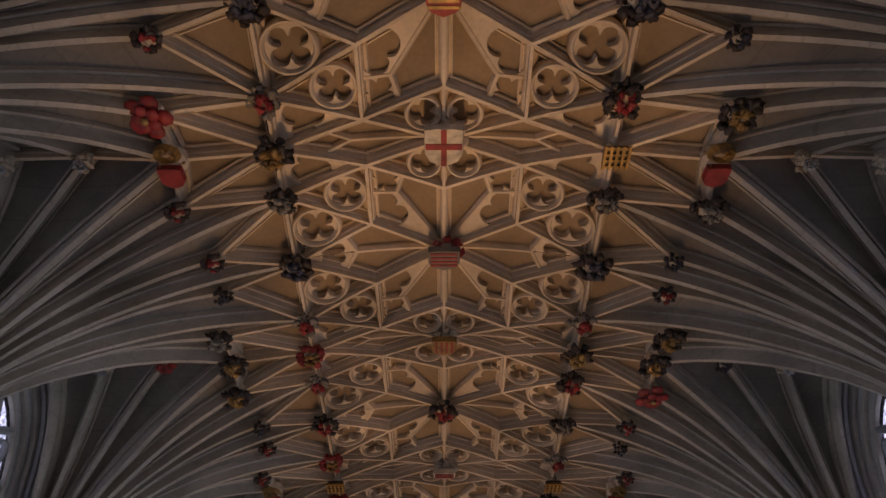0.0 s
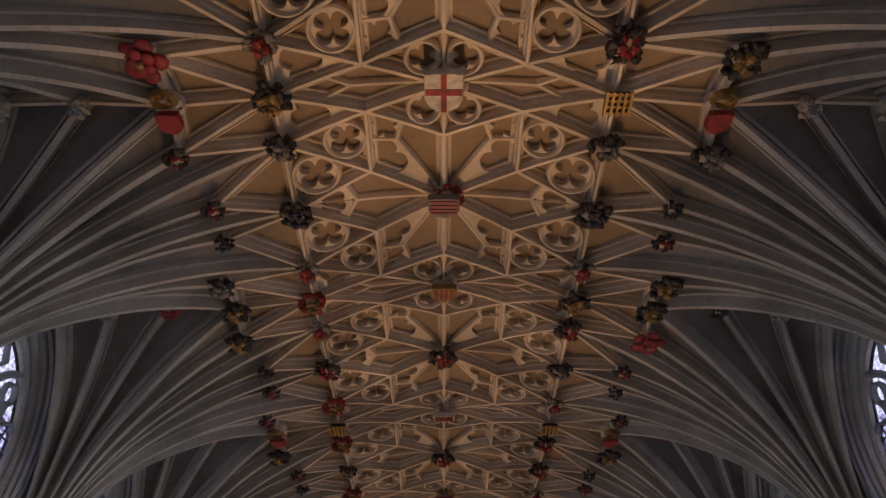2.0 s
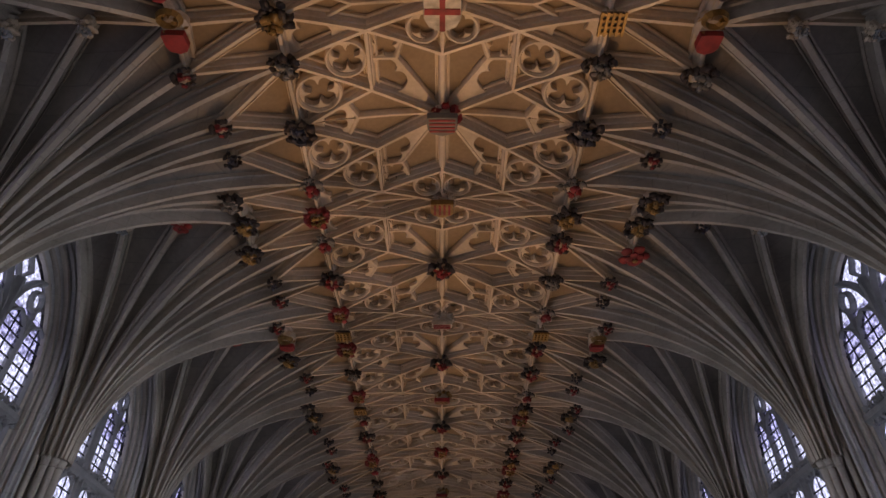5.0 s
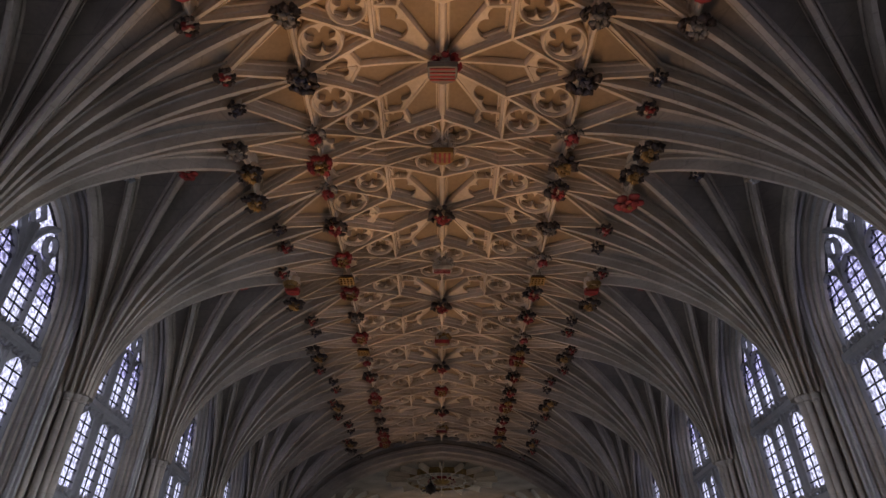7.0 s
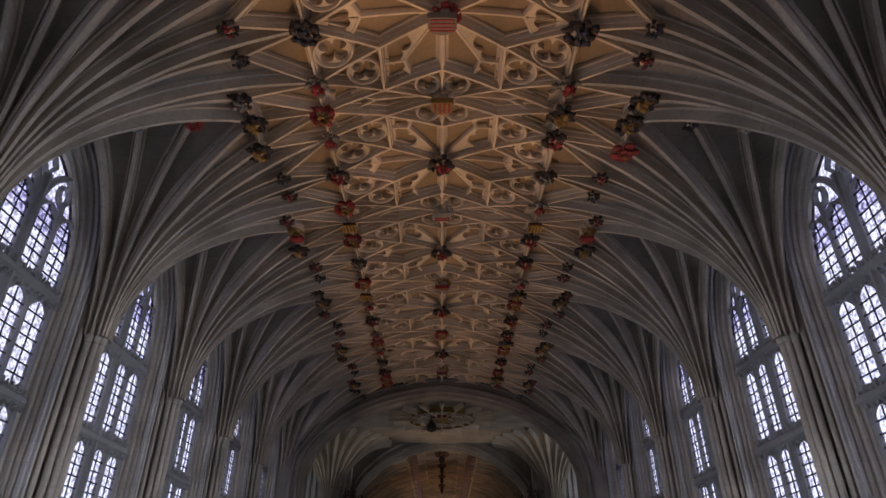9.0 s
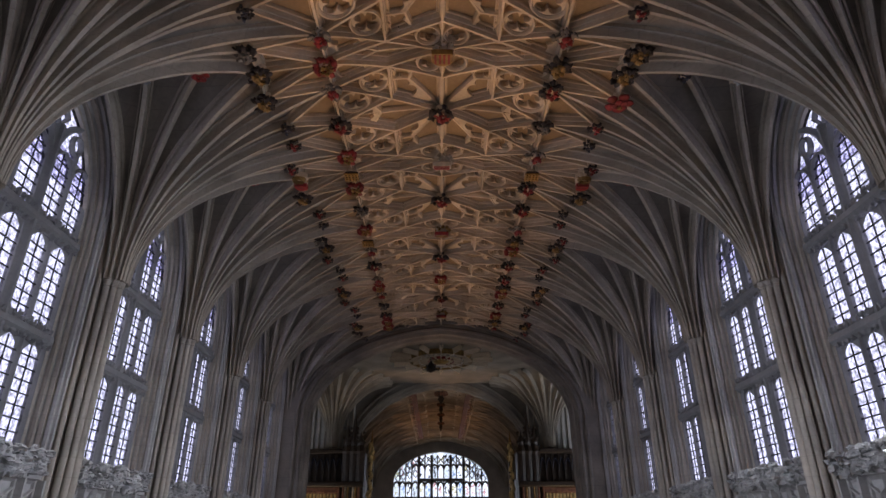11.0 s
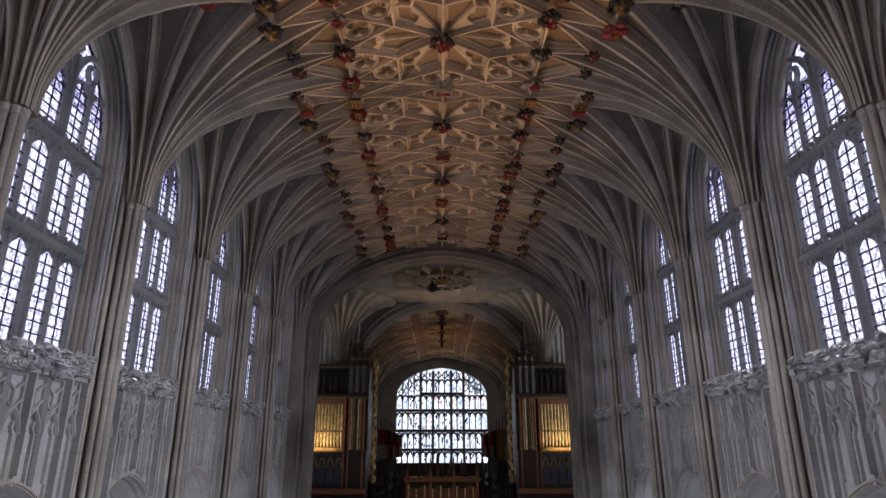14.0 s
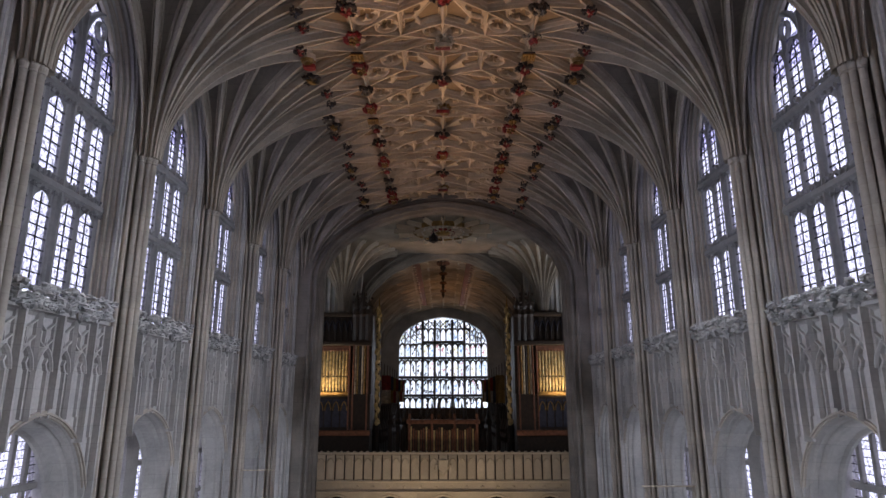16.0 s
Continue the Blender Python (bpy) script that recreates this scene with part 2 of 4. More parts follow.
def fan_point(end, s, sx, su):
    """A point of the fan rib that runs from the pier to the named node."""
    e = node(end, sx, su)
    c = Vector((SHAFT_X * sx, HB * su, 0))
    d = Vector((e.x - c.x, e.y - c.y, 0))
    if end == "T3":
        d = Vector((-0.12 * sx, -HB * su, 0))
    start = c + d.normalized() * SHAFT_R
    reach = max(d.length / HALF, 0.70)
    full = math.sqrt(1 - (1 - reach) ** 1.85)
    p = start.lerp(Vector((e.x, e.y, 0)), s)
    p.z = SPRING + (e.z - SPRING) * math.sqrt(max(0, 1 - (1 - reach * s) ** 1.85)) / full
    return p


FAN_STEPS = [((i / 20) ** 1.7) for i in range(21)]
FAN_PROFILE = [(-0.105, -0.06), (-0.10, 0.05), (-0.075, 0.065), (-0.06, 0.035), (-0.045, 0.08), (-0.032, 0.235), (0.032, 0.235), (0.045, 0.08), (0.06, 0.035), (0.075, 0.065), (0.10, 0.05), (0.105, -0.06)]


def foil(theta, radius, count, turn=0.0):
    """The edge of a foiled opening: count round lobes with cusps between."""
    k = abs(math.cos(count * (theta - turn) / 2))
    return radius * (0.40 + 0.60 * k ** 0.5)


def foiled_plate(geo, centre, outer, radius, count, sx, su, depth=0.11, turn=0.0, n=40):
    """A pierced plate hung under the web: from the outer edge to a foiled opening, with the opening's inner sides."""
    rows = [[], [], [], []]
    for i in range(n):
        th = 2 * math.pi * i / n
        ro = outer(th)
        ri = min(foil(th, radius, count, turn), ro * 0.97)
        for row, r, h in ((rows[0], ro, depth), (rows[1], ri + 0.012, depth), (rows[2], ri, depth - 0.015), (rows[3], ri, -0.03)):
            x, u = centre[0] + r * math.cos(th), centre[1] + r * math.sin(th)
            row.append((x * sx, u * su, vault_z(x) - h))
    geo.grid(rows, True)


def poly_edge(centre, corners, inset=0.02):
    def edge(th):
        d = (math.cos(th), math.sin(th))
        best = 9.0
        for (ax, ay), (bx, by) in zip(corners, corners[1:] + corners[:1]):
            ex, ey = bx - ax, by - ay
            det = d[0] * ey - d[1] * ex
            if abs(det) < 1e-9:
                continue
            t = ((ax - centre[0]) * ey - (ay - centre[1]) * ex) / det
            w = ((ax - centre[0]) * d[1] - (ay - centre[1]) * d[0]) / det
            if t > 0 and -1e-6 <= w <= 1 + 1e-6:
                best = min(best, t)
        return max(best - inset, 0.03)
    return edge


def incircle(a, b, c):
    la, lb, lc = math.dist(b, c), math.dist(a, c), math.dist(a, b)
    s = la + lb + lc
    ctr = tuple((la * p + lb * q + lc * r) / s for p, q, r in zip(a, b, c))
    area = abs((b[0] - a[0]) * (c[1] - a[1]) - (c[0] - a[0]) * (b[1] - a[1])) / 2
    return ctr, 2 * area / s


def build_vault(y):
    vault = thing("ceiling", "lierne vault bay of ribbed stone with fans, warm stone panels", "vault", "structure", "vault bays of the nave", (0, y, 0))
    web = Geo()
    xs = [-XS + 2 * XS * i / 16 for i in range(17)]
    web.grid([[(x, -HB + BAY * j / 8, vault_z(x)) for x in xs] for j in range(9)])
    for sx in (-1, 1):
        for su in (-1, 1):
            for a, b, c in (("FP", "SP", "S1"), ("F1", "S1", "S0"), ("F1", "S0", "F0")):
                web.add([node(a, sx, su), node(b, sx, su), node(c, sx, su)], [(0, 1, 2)])
    part("panel", web, WEB_SHADED, vault, "warm ochre stone panels, darkened for recess shade")
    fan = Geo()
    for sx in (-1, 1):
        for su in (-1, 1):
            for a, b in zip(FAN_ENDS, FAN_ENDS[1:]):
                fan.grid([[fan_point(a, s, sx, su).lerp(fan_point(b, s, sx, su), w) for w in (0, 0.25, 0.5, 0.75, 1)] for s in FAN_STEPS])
    part("fan_web", fan, FAN_DIM, vault, "grey stone fan cells, darkened for shade between the ribs", True)
    for sx in (-1, 1):
        for su in (-1, 1):
            for a, b in (("R", "L1"), ("A", "L1"), ("L1", "S0"), ("L1", "S1"), ("L1", "L2"), ("L2", "S1"), ("L2", "P"), ("L2", "SP"),
                         ("S0", "S1"), ("S1", "SP"), ("FP", "SP"), ("FP", "S1"), ("F1", "S1"), ("F1", "S0"), ("F0", "F1")):
                lierne(a, b, sx, su, RIB_PROFILE, vault)
            for a, b in (("M", "Y"), ("Q", "Y"), ("Y", "P"), ("YP", "N"), ("K", "KN")):
                lierne(a, b, sx, su, THIN_PROFILE, vault)
            for end in FAN_ENDS:
                if end == "SP" and su > 0:
                    continue
                pts = [fan_point(end, s, sx, su) for s in FAN_STEPS]
                taper = [min(1.0, 0.46 + 1.1 * s ** 0.75) for s in FAN_STEPS]
                if end in ("F1", "F0", "T1", "T2"):
                    taper = [1.15 * k for k in taper]
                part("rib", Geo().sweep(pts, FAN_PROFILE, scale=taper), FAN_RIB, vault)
        for a, b in (("F0", "S0"), ("F0", "T1"), ("T1", "T2"), ("T2", "T3")):
            lierne(a, b, sx, 1, RIB_PROFILE, vault)
        lierne("A", "K", sx, 1, THIN_PROFILE, vault)
        lierne("YP", "P", sx, -1, THIN_PROFILE, vault)
    for su in (-1, 1):
        lierne("A", "R", 1, su, RIB_PROFILE, vault)
        lierne("R", "P", 1, su, RIB_PROFILE, vault)
    ring = [(-0.04, -0.02), (-0.036, 0.16), (-0.012, 0.21), (0.012, 0.21), (0.036, 0.16), (0.04, -0.02)]
    for sx in (-1, 1):
        for su in (-1, 1):
            for corners, count in ((("S1", "L1", "L2"), 4), (("S1", "SP", "L2"), 4), (("A", "R", "L1"), 3)):
                c, r = incircle(*[NODE[k] for k in corners])
                r = r - 0.045
                tracery = Geo()
                foiled_plate(tracery, c, lambda th: r, r * 0.88, count, sx, su, depth=0.14, turn=0.785 if count == 4 else 0.0)
                tracery.sweep([((c[0] + r * math.cos(2 * math.pi * i / 28)) * sx, (c[1] + r * math.sin(2 * math.pi * i / 28)) * su,
                                vault_z(c[0] + r * math.cos(2 * math.pi * i / 28))) for i in range(28)], ring, down=(0, 0, -1), closed=True)
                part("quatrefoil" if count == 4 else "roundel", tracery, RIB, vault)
            for corners, count, size in ((("L1", "M", "Y", "Q"), 4, 0.21), (("M", "L2", "P", "Y"), 3, 0.30), (("S0", "S1", "L1"), 3, 0.26),
                                         (("L2", "SP", "N"), 3, 0.2), (("YP", "N", "SP"), 3, 0.17)):
                pts = [NODE[k] for k in corners]
                c = tuple(sum(v) / len(pts) for v in zip(*pts))
                if corners[0] == "M":
                    c = (0.90, 1.28)
                tracery = Geo()
                edge = poly_edge(c, pts)
                foiled_plate(tracery, c, edge, size * 1.15, count, sx, su, depth=0.10, turn=0.6)
                part("cusped_panel", tracery, RIB, vault)
    return vault


first_vault = build_vault(BAYS[0])
for y in BAYS[1:]:
    copy_thing(first_vault, pose(0, y, 0))


# ---- walls, piers, windows (left side; the other side is the same turned round) ----
WALL_X, GLASS_X = 7.0, 7.32
SILL, CORNICE = 8.55, 8.08
ARCADE = arch_curve(1.62, 4.3, 6.36, power=2.5)
OUTER = arch_curve(1.60, 12.9, 15.5, power=2.0)
INNER = arch_curve(1.40, 12.9, 15.05, power=2.0)
LIGHTS = (-1.04, -0.39, 0.39, 1.04)
TIERS = ((8.62, 10.33), (10.66, 12.22), (12.56, 13.95))


def arched_sheet(geo, x, curve, z0, z1, edge):
    """A wall face in the plane x with an arched opening that goes down to z0."""
    head = [(x, u, z) for u, z in curve]
    geo.grid([head, [(x, u, z1) for u, z in curve]])
    half, zs = curve[-1][0], curve[-1][1]
    for s in (-1, 1):
        geo.add([(x, s * half, z0), (x, s * edge, z0), (x, s * edge, z1), (x, s * half, z1), (x, s * half, zs)], [(0, 1, 2, 3, 4)])


def opening_loop(curve, z0, x):
    return [(x, curve[0][0], z0)] + [(x, u, z) for u, z in curve] + [(x, curve[-1][0], z0)]


def build_wall(y):
    wall = thing("wall", "grey stone nave wall bay with panelled spandrels over an arcade arch", "wall", "structure", "wall bays of the nave", (0, y, 0))
    face = Geo()
    x = -WALL_X
    arched_sheet(face, x, ARCADE, FLOOR, CORNICE + 0.2, HB)
    arched_sheet(face, x, OUTER, CORNICE + 0.2, 17.4, HB)
    # reveal of the arcade arch, moulded in steps
    steps = [(0.0, 1.0), (0.06, 0.99), (0.10, 0.97), (0.2, 0.965), (0.26, 0.93), (0.32, 0.92), (0.5, 0.905), (0.56, 0.88), (0.62, 0.875)]
    face.grid([[(x - d, u * k, (z - 4.3) * k + 4.3 if i not in (0, 99) else z) for i, (_, u, z) in enumerate(opening_loop(ARCADE, FLOOR, x), 1)] for d, k in steps])
    # splayed window reveal
    splay = []
    for i in range(6):
        t = (0, 0.12, 0.3, 0.34, 0.85, 1.0)[i]
        bow = (0, 0.03, 0.03, -0.02, 0.0, 0.0)[i]
        loop_o, loop_i = opening_loop(OUTER, CORNICE + 0.2, x), opening_loop(INNER, SILL - 0.1, -GLASS_X - 0.02)
        splay.append([(p[0] + (q[0] - p[0]) * t, p[1] + (q[1] - p[1]) * t * (1 + bow), p[2] + (q[2] - p[2]) * t) for p, q in zip(loop_o, loop_i)])
    face.grid(splay)
    face.add([(x, -1.6, CORNICE + 0.2), (x, 1.6, CORNICE + 0.2), (-GLASS_X, 1.40, SILL - 0.1), (-GLASS_X, -1.40, SILL - 0.1)], [(0, 1, 2, 3)])
    arched_sheet(face, -GLASS_X - 0.1, INNER, SILL - 0.1, 17.4, HB)
    part("masonry", face, WALL, wall)
    hood = [(-0.08, 0.0), (-0.075, 0.06), (-0.03, 0.07), (-0.025, 0.12), (0.025, 0.12), (0.03, 0.07), (0.075, 0.06), (0.08, 0.0)]
    part("arch_moulding", Geo().sweep([(x, u * 1.03, z + 0.03) for _, u, z in opening_loop(ARCADE, FLOOR, x)], [(w * 0.6, h * 0.7) for w, h in hood], down=(1, 0, 0)), PIER, wall)
    part("window_arch_moulding", Geo().sweep([(x, u, z) for _, u, z in opening_loop(OUTER, CORNICE + 0.3, x)], hood, down=(1, 0, 0)), WALL, wall)
    loop_o, loop_i = opening_loop(OUTER, CORNICE + 0.3, x), opening_loop(INNER, SILL - 0.1, -GLASS_X - 0.02)
    for t in (0.3, 0.62, 0.95):
        part("window_arch_moulding", Geo().sweep([lerp(p, q, t) for p, q in zip(loop_o, loop_i)], [(-0.035, -0.02), (-0.03, 0.05), (0.0, 0.075), (0.03, 0.05), (0.035, -0.02)], down=(1, 0, 0)), PIER, wall)
    bar = [(-0.07, 0.0), (-0.065, 0.05), (-0.03, 0.06), (-0.025, 0.19), (0.025, 0.19), (0.03, 0.06), (0.065, 0.05), (0.07, 0.0)]
    thin = [(-0.035, 0.0), (-0.03, 0.06), (0, 0.13), (0.03, 0.06), (0.035, 0.0)]
    # blind panels: bars down to the arch, cusped heads under the cornice
    stops = [-1.6, -1.06, -0.53, 0.0, 0.53, 1.06, 1.6]
    for i, u in enumerate(stops):
        bottom = FLOOR
        if abs(u) < 1.55:
            bottom = 0.1 + min((z for uu, z in ARCADE if abs(uu - u) < 0.16), default=6.2)
        part("panel_bar", Geo().sweep([(x, u, bottom), (x, u, CORNICE)], thin if i in (2, 4) else bar, down=(1, 0, 0)), WALL, wall)
    fine = [(-0.04, 0.0), (-0.034, 0.07), (-0.01, 0.115), (0.01, 0.115), (0.034, 0.07), (0.04, 0.0)]
    cusp = [(-0.028, 0.0), (-0.02, 0.06), (0.02, 0.06), (0.028, 0.0)]
    for a, b in zip(stops, stops[1:]):
        mid, half = (a + b) / 2, (b - a) / 2
        tracery = Geo().sweep([(x, mid + u, z) for u, z in arch_curve(half - 0.05, 7.1, 7.5, 6, 1.5)], fine, down=(1, 0, 0))
        for s in (-1, 1):
            # cusps of the head, and a leaning dagger over each shoulder
            tracery.sweep([(x, mid + s * half * 0.92, 7.08), (x, mid + s * half * 0.50, 7.13), (x, mid + s * half * 0.34, 7.22), (x, mid + s * half * 0.52, 7.32)], cusp, down=(1, 0, 0))
            tip = (mid + s * half * 0.86, 7.95)
            foot = (mid + s * half * 0.10, 7.52)
            nx, nz = (tip[1] - foot[1]) * 0.28, -(tip[0] - foot[0]) * 0.28
            c = ((tip[0] + foot[0]) / 2, (tip[1] + foot[1]) / 2)
            tracery.sweep([(x, *foot), (x, c[0] - nx, c[1] - nz), (x, *tip), (x, c[0] + nx, c[1] + nz)], cusp, down=(1, 0, 0), closed=True)
        for s in (-1, 1):
            tracery.sweep([(x, mid + s * (half - 0.105), 7.1), (x, mid + s * (half - 0.105), 6.3 if abs(mid) < 1 else 5.9)], cusp, down=(1, 0, 0))
        part("blind_tracery", tracery, WALL, wall)
    return wall


def build_cornice(y):
    cornice = thing("cornice", "carved stone cornice with a leafy crest under the window", "cornice", "structure", "cornices under the windows", (0, y, 0))
    x = -WALL_X
    prof = [(0.0, 0.0), (0.06, 0.05), (0.16, 0.07), (0.16, 0.13), (0.23, 0.18), (0.23, 0.25), (0.05, 0.33), (0.0, 0.33)]
    half = HB - 0.50
    part("moulding", Geo().grid([[(x + d, u, CORNICE - 0.06 + h) for d, h in prof] for u in (-half, half)]), WALL, cornice)
    rng = random.Random(4)
    for i in range(15):
        u = -half + (i + 0.5) * 2 * half / 15
        leaf = Geo()
        for j in range(7):
            leaf.lump((x + 0.17 + rng.uniform(0, 0.12), u + rng.uniform(-0.1, 0.1), CORNICE + 0.06 + rng.uniform(0.0, 0.38)), rng.uniform(0.055, 0.10), i * 7 + j,
                      (1.0, rng.uniform(0.7, 1.6), rng.uniform(0.5, 1.1)), 0.6)
        part("carved_leaf", leaf, CARVED, cornice)
    return cornice


def build_window(y):
    window = thing("window", "tall four-light traceried clerestory window with leaded clouded glass", "window", "structure", "clerestory windows", (0, y, 0))
    x = -GLASS_X
    bar = [(-0.05, -0.08), (-0.046, -0.03), (-0.018, 0.04), (0.018, 0.04), (0.046, -0.03), (0.05, -0.08)]
    stout = [(-0.10, -0.08), (-0.095, 0.01), (-0.05, 0.05), (-0.03, 0.11), (0.03, 0.11), (0.05, 0.05), (0.095, 0.01), (0.10, -0.08)]
    for u, prof, z1 in ((0.0, stout, 14.35), (0.715, bar, 14.2), (-0.715, bar, 14.2), (1.38, bar, 13.3), (-1.38, bar, 13.3)):
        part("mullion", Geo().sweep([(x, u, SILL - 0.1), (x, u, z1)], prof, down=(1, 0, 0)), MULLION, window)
    rng = random.Random(6)
    for z in (10.50, 12.40):
        transom = Geo().sweep([(x, -1.40, z), (x, 1.40, z)], [(-0.13, -0.08), (-0.12, 0.03), (-0.05, 0.12), (0.05, 0.13), (0.12, 0.05), (0.13, -0.08)], down=(1, 0, 0))
        for i in range(18):
            u = -1.32 + i * 0.155
            transom.lump((x + 0.05, u, z + 0.15 + rng.uniform(-0.03, 0.03)), 0.065, i, (0.9, 0.8, 1.3), 0.6)
            transom.lump((x + 0.06, u + 0.07, z - 0.13 + rng.uniform(-0.03, 0.02)), 0.05, i + 40, (0.9, 0.9, 1.2), 0.6)
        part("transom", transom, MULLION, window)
    # each pair of lights ends under a slim sub-arch with pointed heads and a quatrefoil
    slim = [(-0.07, -0.08), (-0.06, -0.02), (-0.02, 0.05), (0.02, 0.05), (0.06, -0.02), (0.07, -0.08)]
    fine = [(-0.045, -0.07), (-0.015, 0.03), (0.015, 0.03), (0.045, -0.07)]
    for s in (-1, 1):
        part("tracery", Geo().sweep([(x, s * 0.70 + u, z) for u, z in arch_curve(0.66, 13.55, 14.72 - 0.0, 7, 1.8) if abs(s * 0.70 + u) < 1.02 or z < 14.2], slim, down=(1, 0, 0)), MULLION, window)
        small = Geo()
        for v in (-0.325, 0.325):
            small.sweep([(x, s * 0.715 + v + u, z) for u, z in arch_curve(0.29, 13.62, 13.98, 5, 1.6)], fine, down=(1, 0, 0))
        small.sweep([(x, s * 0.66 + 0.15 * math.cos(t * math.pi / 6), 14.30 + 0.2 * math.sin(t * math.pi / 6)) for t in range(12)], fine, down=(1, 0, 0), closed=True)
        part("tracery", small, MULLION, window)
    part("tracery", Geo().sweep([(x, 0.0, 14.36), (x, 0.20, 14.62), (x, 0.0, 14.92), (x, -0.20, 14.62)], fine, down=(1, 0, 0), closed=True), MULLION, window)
    # lights: clouded panes with lead lines
    for u in LIGHTS:
        for z0, z1 in TIERS:
            lead = Geo()
            w = 0.275
            n = round((z1 - z0) / 0.21)
            for i in range(1, n):
                z = z0 + (z1 - z0) * i / n
                lead.box((x - 0.035, u - w, z - 0.011), (x - 0.01, u + w, z + 0.011))
            lead.box((x - 0.035, u - 0.008, z0), (x - 0.01, u + 0.008, z1))
            pane = part("pane", Geo().add([(x - 0.03, u - w - 0.05, z0 - 0.12), (x - 0.03, u + w + 0.05, z0 - 0.12), (x - 0.03, u + w + 0.05, z1 + 0.12), (x - 0.03, u - w - 0.05, z1 + 0.12)], [(0, 1, 2, 3)]), GLASS, window)
            pane.visible_shadow = False
            part("lead", lead, LEAD, pane)
            cusp = Geo()
            for s in (-1, 1):
                cusp.add([(x - 0.01, u + s * w, z1 + 0.02), (x - 0.01, u + s * w, z1 - 0.24), (x - 0.01, u + s * w * 0.70, z1 - 0.12), (x - 0.01, u + s * w * 0.35, z1 - 0.03), (x - 0.01, u, z1 + 0.02)],
                         [(0, 1, 2, 3, 4)])
            part("cusp", cusp, MULLION, pane)
    head = Geo().add([(x - 0.04, u, z) for u, z in INNER if z > 13.3], [tuple(range(len([1 for u, z in INNER if z > 13.3])))])
    pane = part("pane", head, GLASS, window)
    pane.visible_shadow = False
    return window


def build_pier(y):
    pier = thing("pier", "clustered stone pier with moulded shafts and a small ring capital", "pier", "structure", "nave piers", (0, y, 0))
    half = [(0.44, 7.04), (0.43, 6.95), (0.40, 6.92), (0.36, 6.94), (0.345, 7.02), (0.31, 7.03), (0.28, 6.98), (0.265, 6.88), (0.235, 6.86), (0.21, 6.88), (0.195, 6.96), (0.16, 6.96), (0.14, 6.86)]
    plan = [(-px, -py) for py, px in half] + [(-px, py) for py, px in reversed(half)]
    part("shaft_moulding", Geo().grid([[(px, py, z) for px, py in plan] for z in (FLOOR, 2, 5, 8, 11.0, 12.6, 14.2)]), PIER, pier)
    for u, px, r in ((0.0, 6.57, 0.075), (-0.10, 6.62, 0.055), (0.10, 6.62, 0.055), (-0.18, 6.73, 0.06), (0.18, 6.73, 0.06), (-0.27, 6.86, 0.05), (0.27, 6.86, 0.05), (-0.37, 6.93, 0.045), (0.37, 6.93, 0.045)):
        part("shaft", Geo().lathe([(r, FLOOR), (r, 4), (r, 8), (r, SPRING + 0.12)], (-px, u, 0), 14), PIER, pier, "", True)
    part("web_behind_shafts", Geo().box((-6.95, -0.11, FLOOR), (-6.64, 0.11, SPRING + 0.1), 0.02), PIER, pier)
    ringcap = Geo()
    for u, px, r in ((0.0, 6.57, 0.08), (-0.10, 6.62, 0.06), (0.10, 6.62, 0.06), (-0.18, 6.73, 0.065), (0.18, 6.73, 0.065)):
        ringcap.lathe([(r - 0.02, SPRING - 0.16), (r + 0.01, SPRING - 0.13), (r, SPRING - 0.09), (r + 0.022, SPRING - 0.03), (r + 0.025, SPRING + 0.02), (r - 0.02, SPRING + 0.05)], (-px, u, 0), 14)
    part("capital", ringcap, PIER, pier)
    base = Geo()
    base.box((-7.1, -0.48, FLOOR), (-6.5, 0.48, FLOOR + 0.5), 0.04)
    part("base", base, PIER, pier)
    return pier


for build, ys in ((build_wall, BAYS), (build_cornice, BAYS), (build_window, BAYS), (build_pier, PIERS)):
    first = build(ys[0])
    for turn in (0, 180):
        for y in ys:
            if turn or y != ys[0]:
                copy_thing(first, pose(0, y, 0, 0, 0, turn))


# ---- floor, aisles, sky-blocking slab, west wall ----
def slab(name, lo, hi, mat, label, category):
    ob = part(name, Geo().box(lo, hi), mat)
    return tagged(ob, label, category, "", "structure")


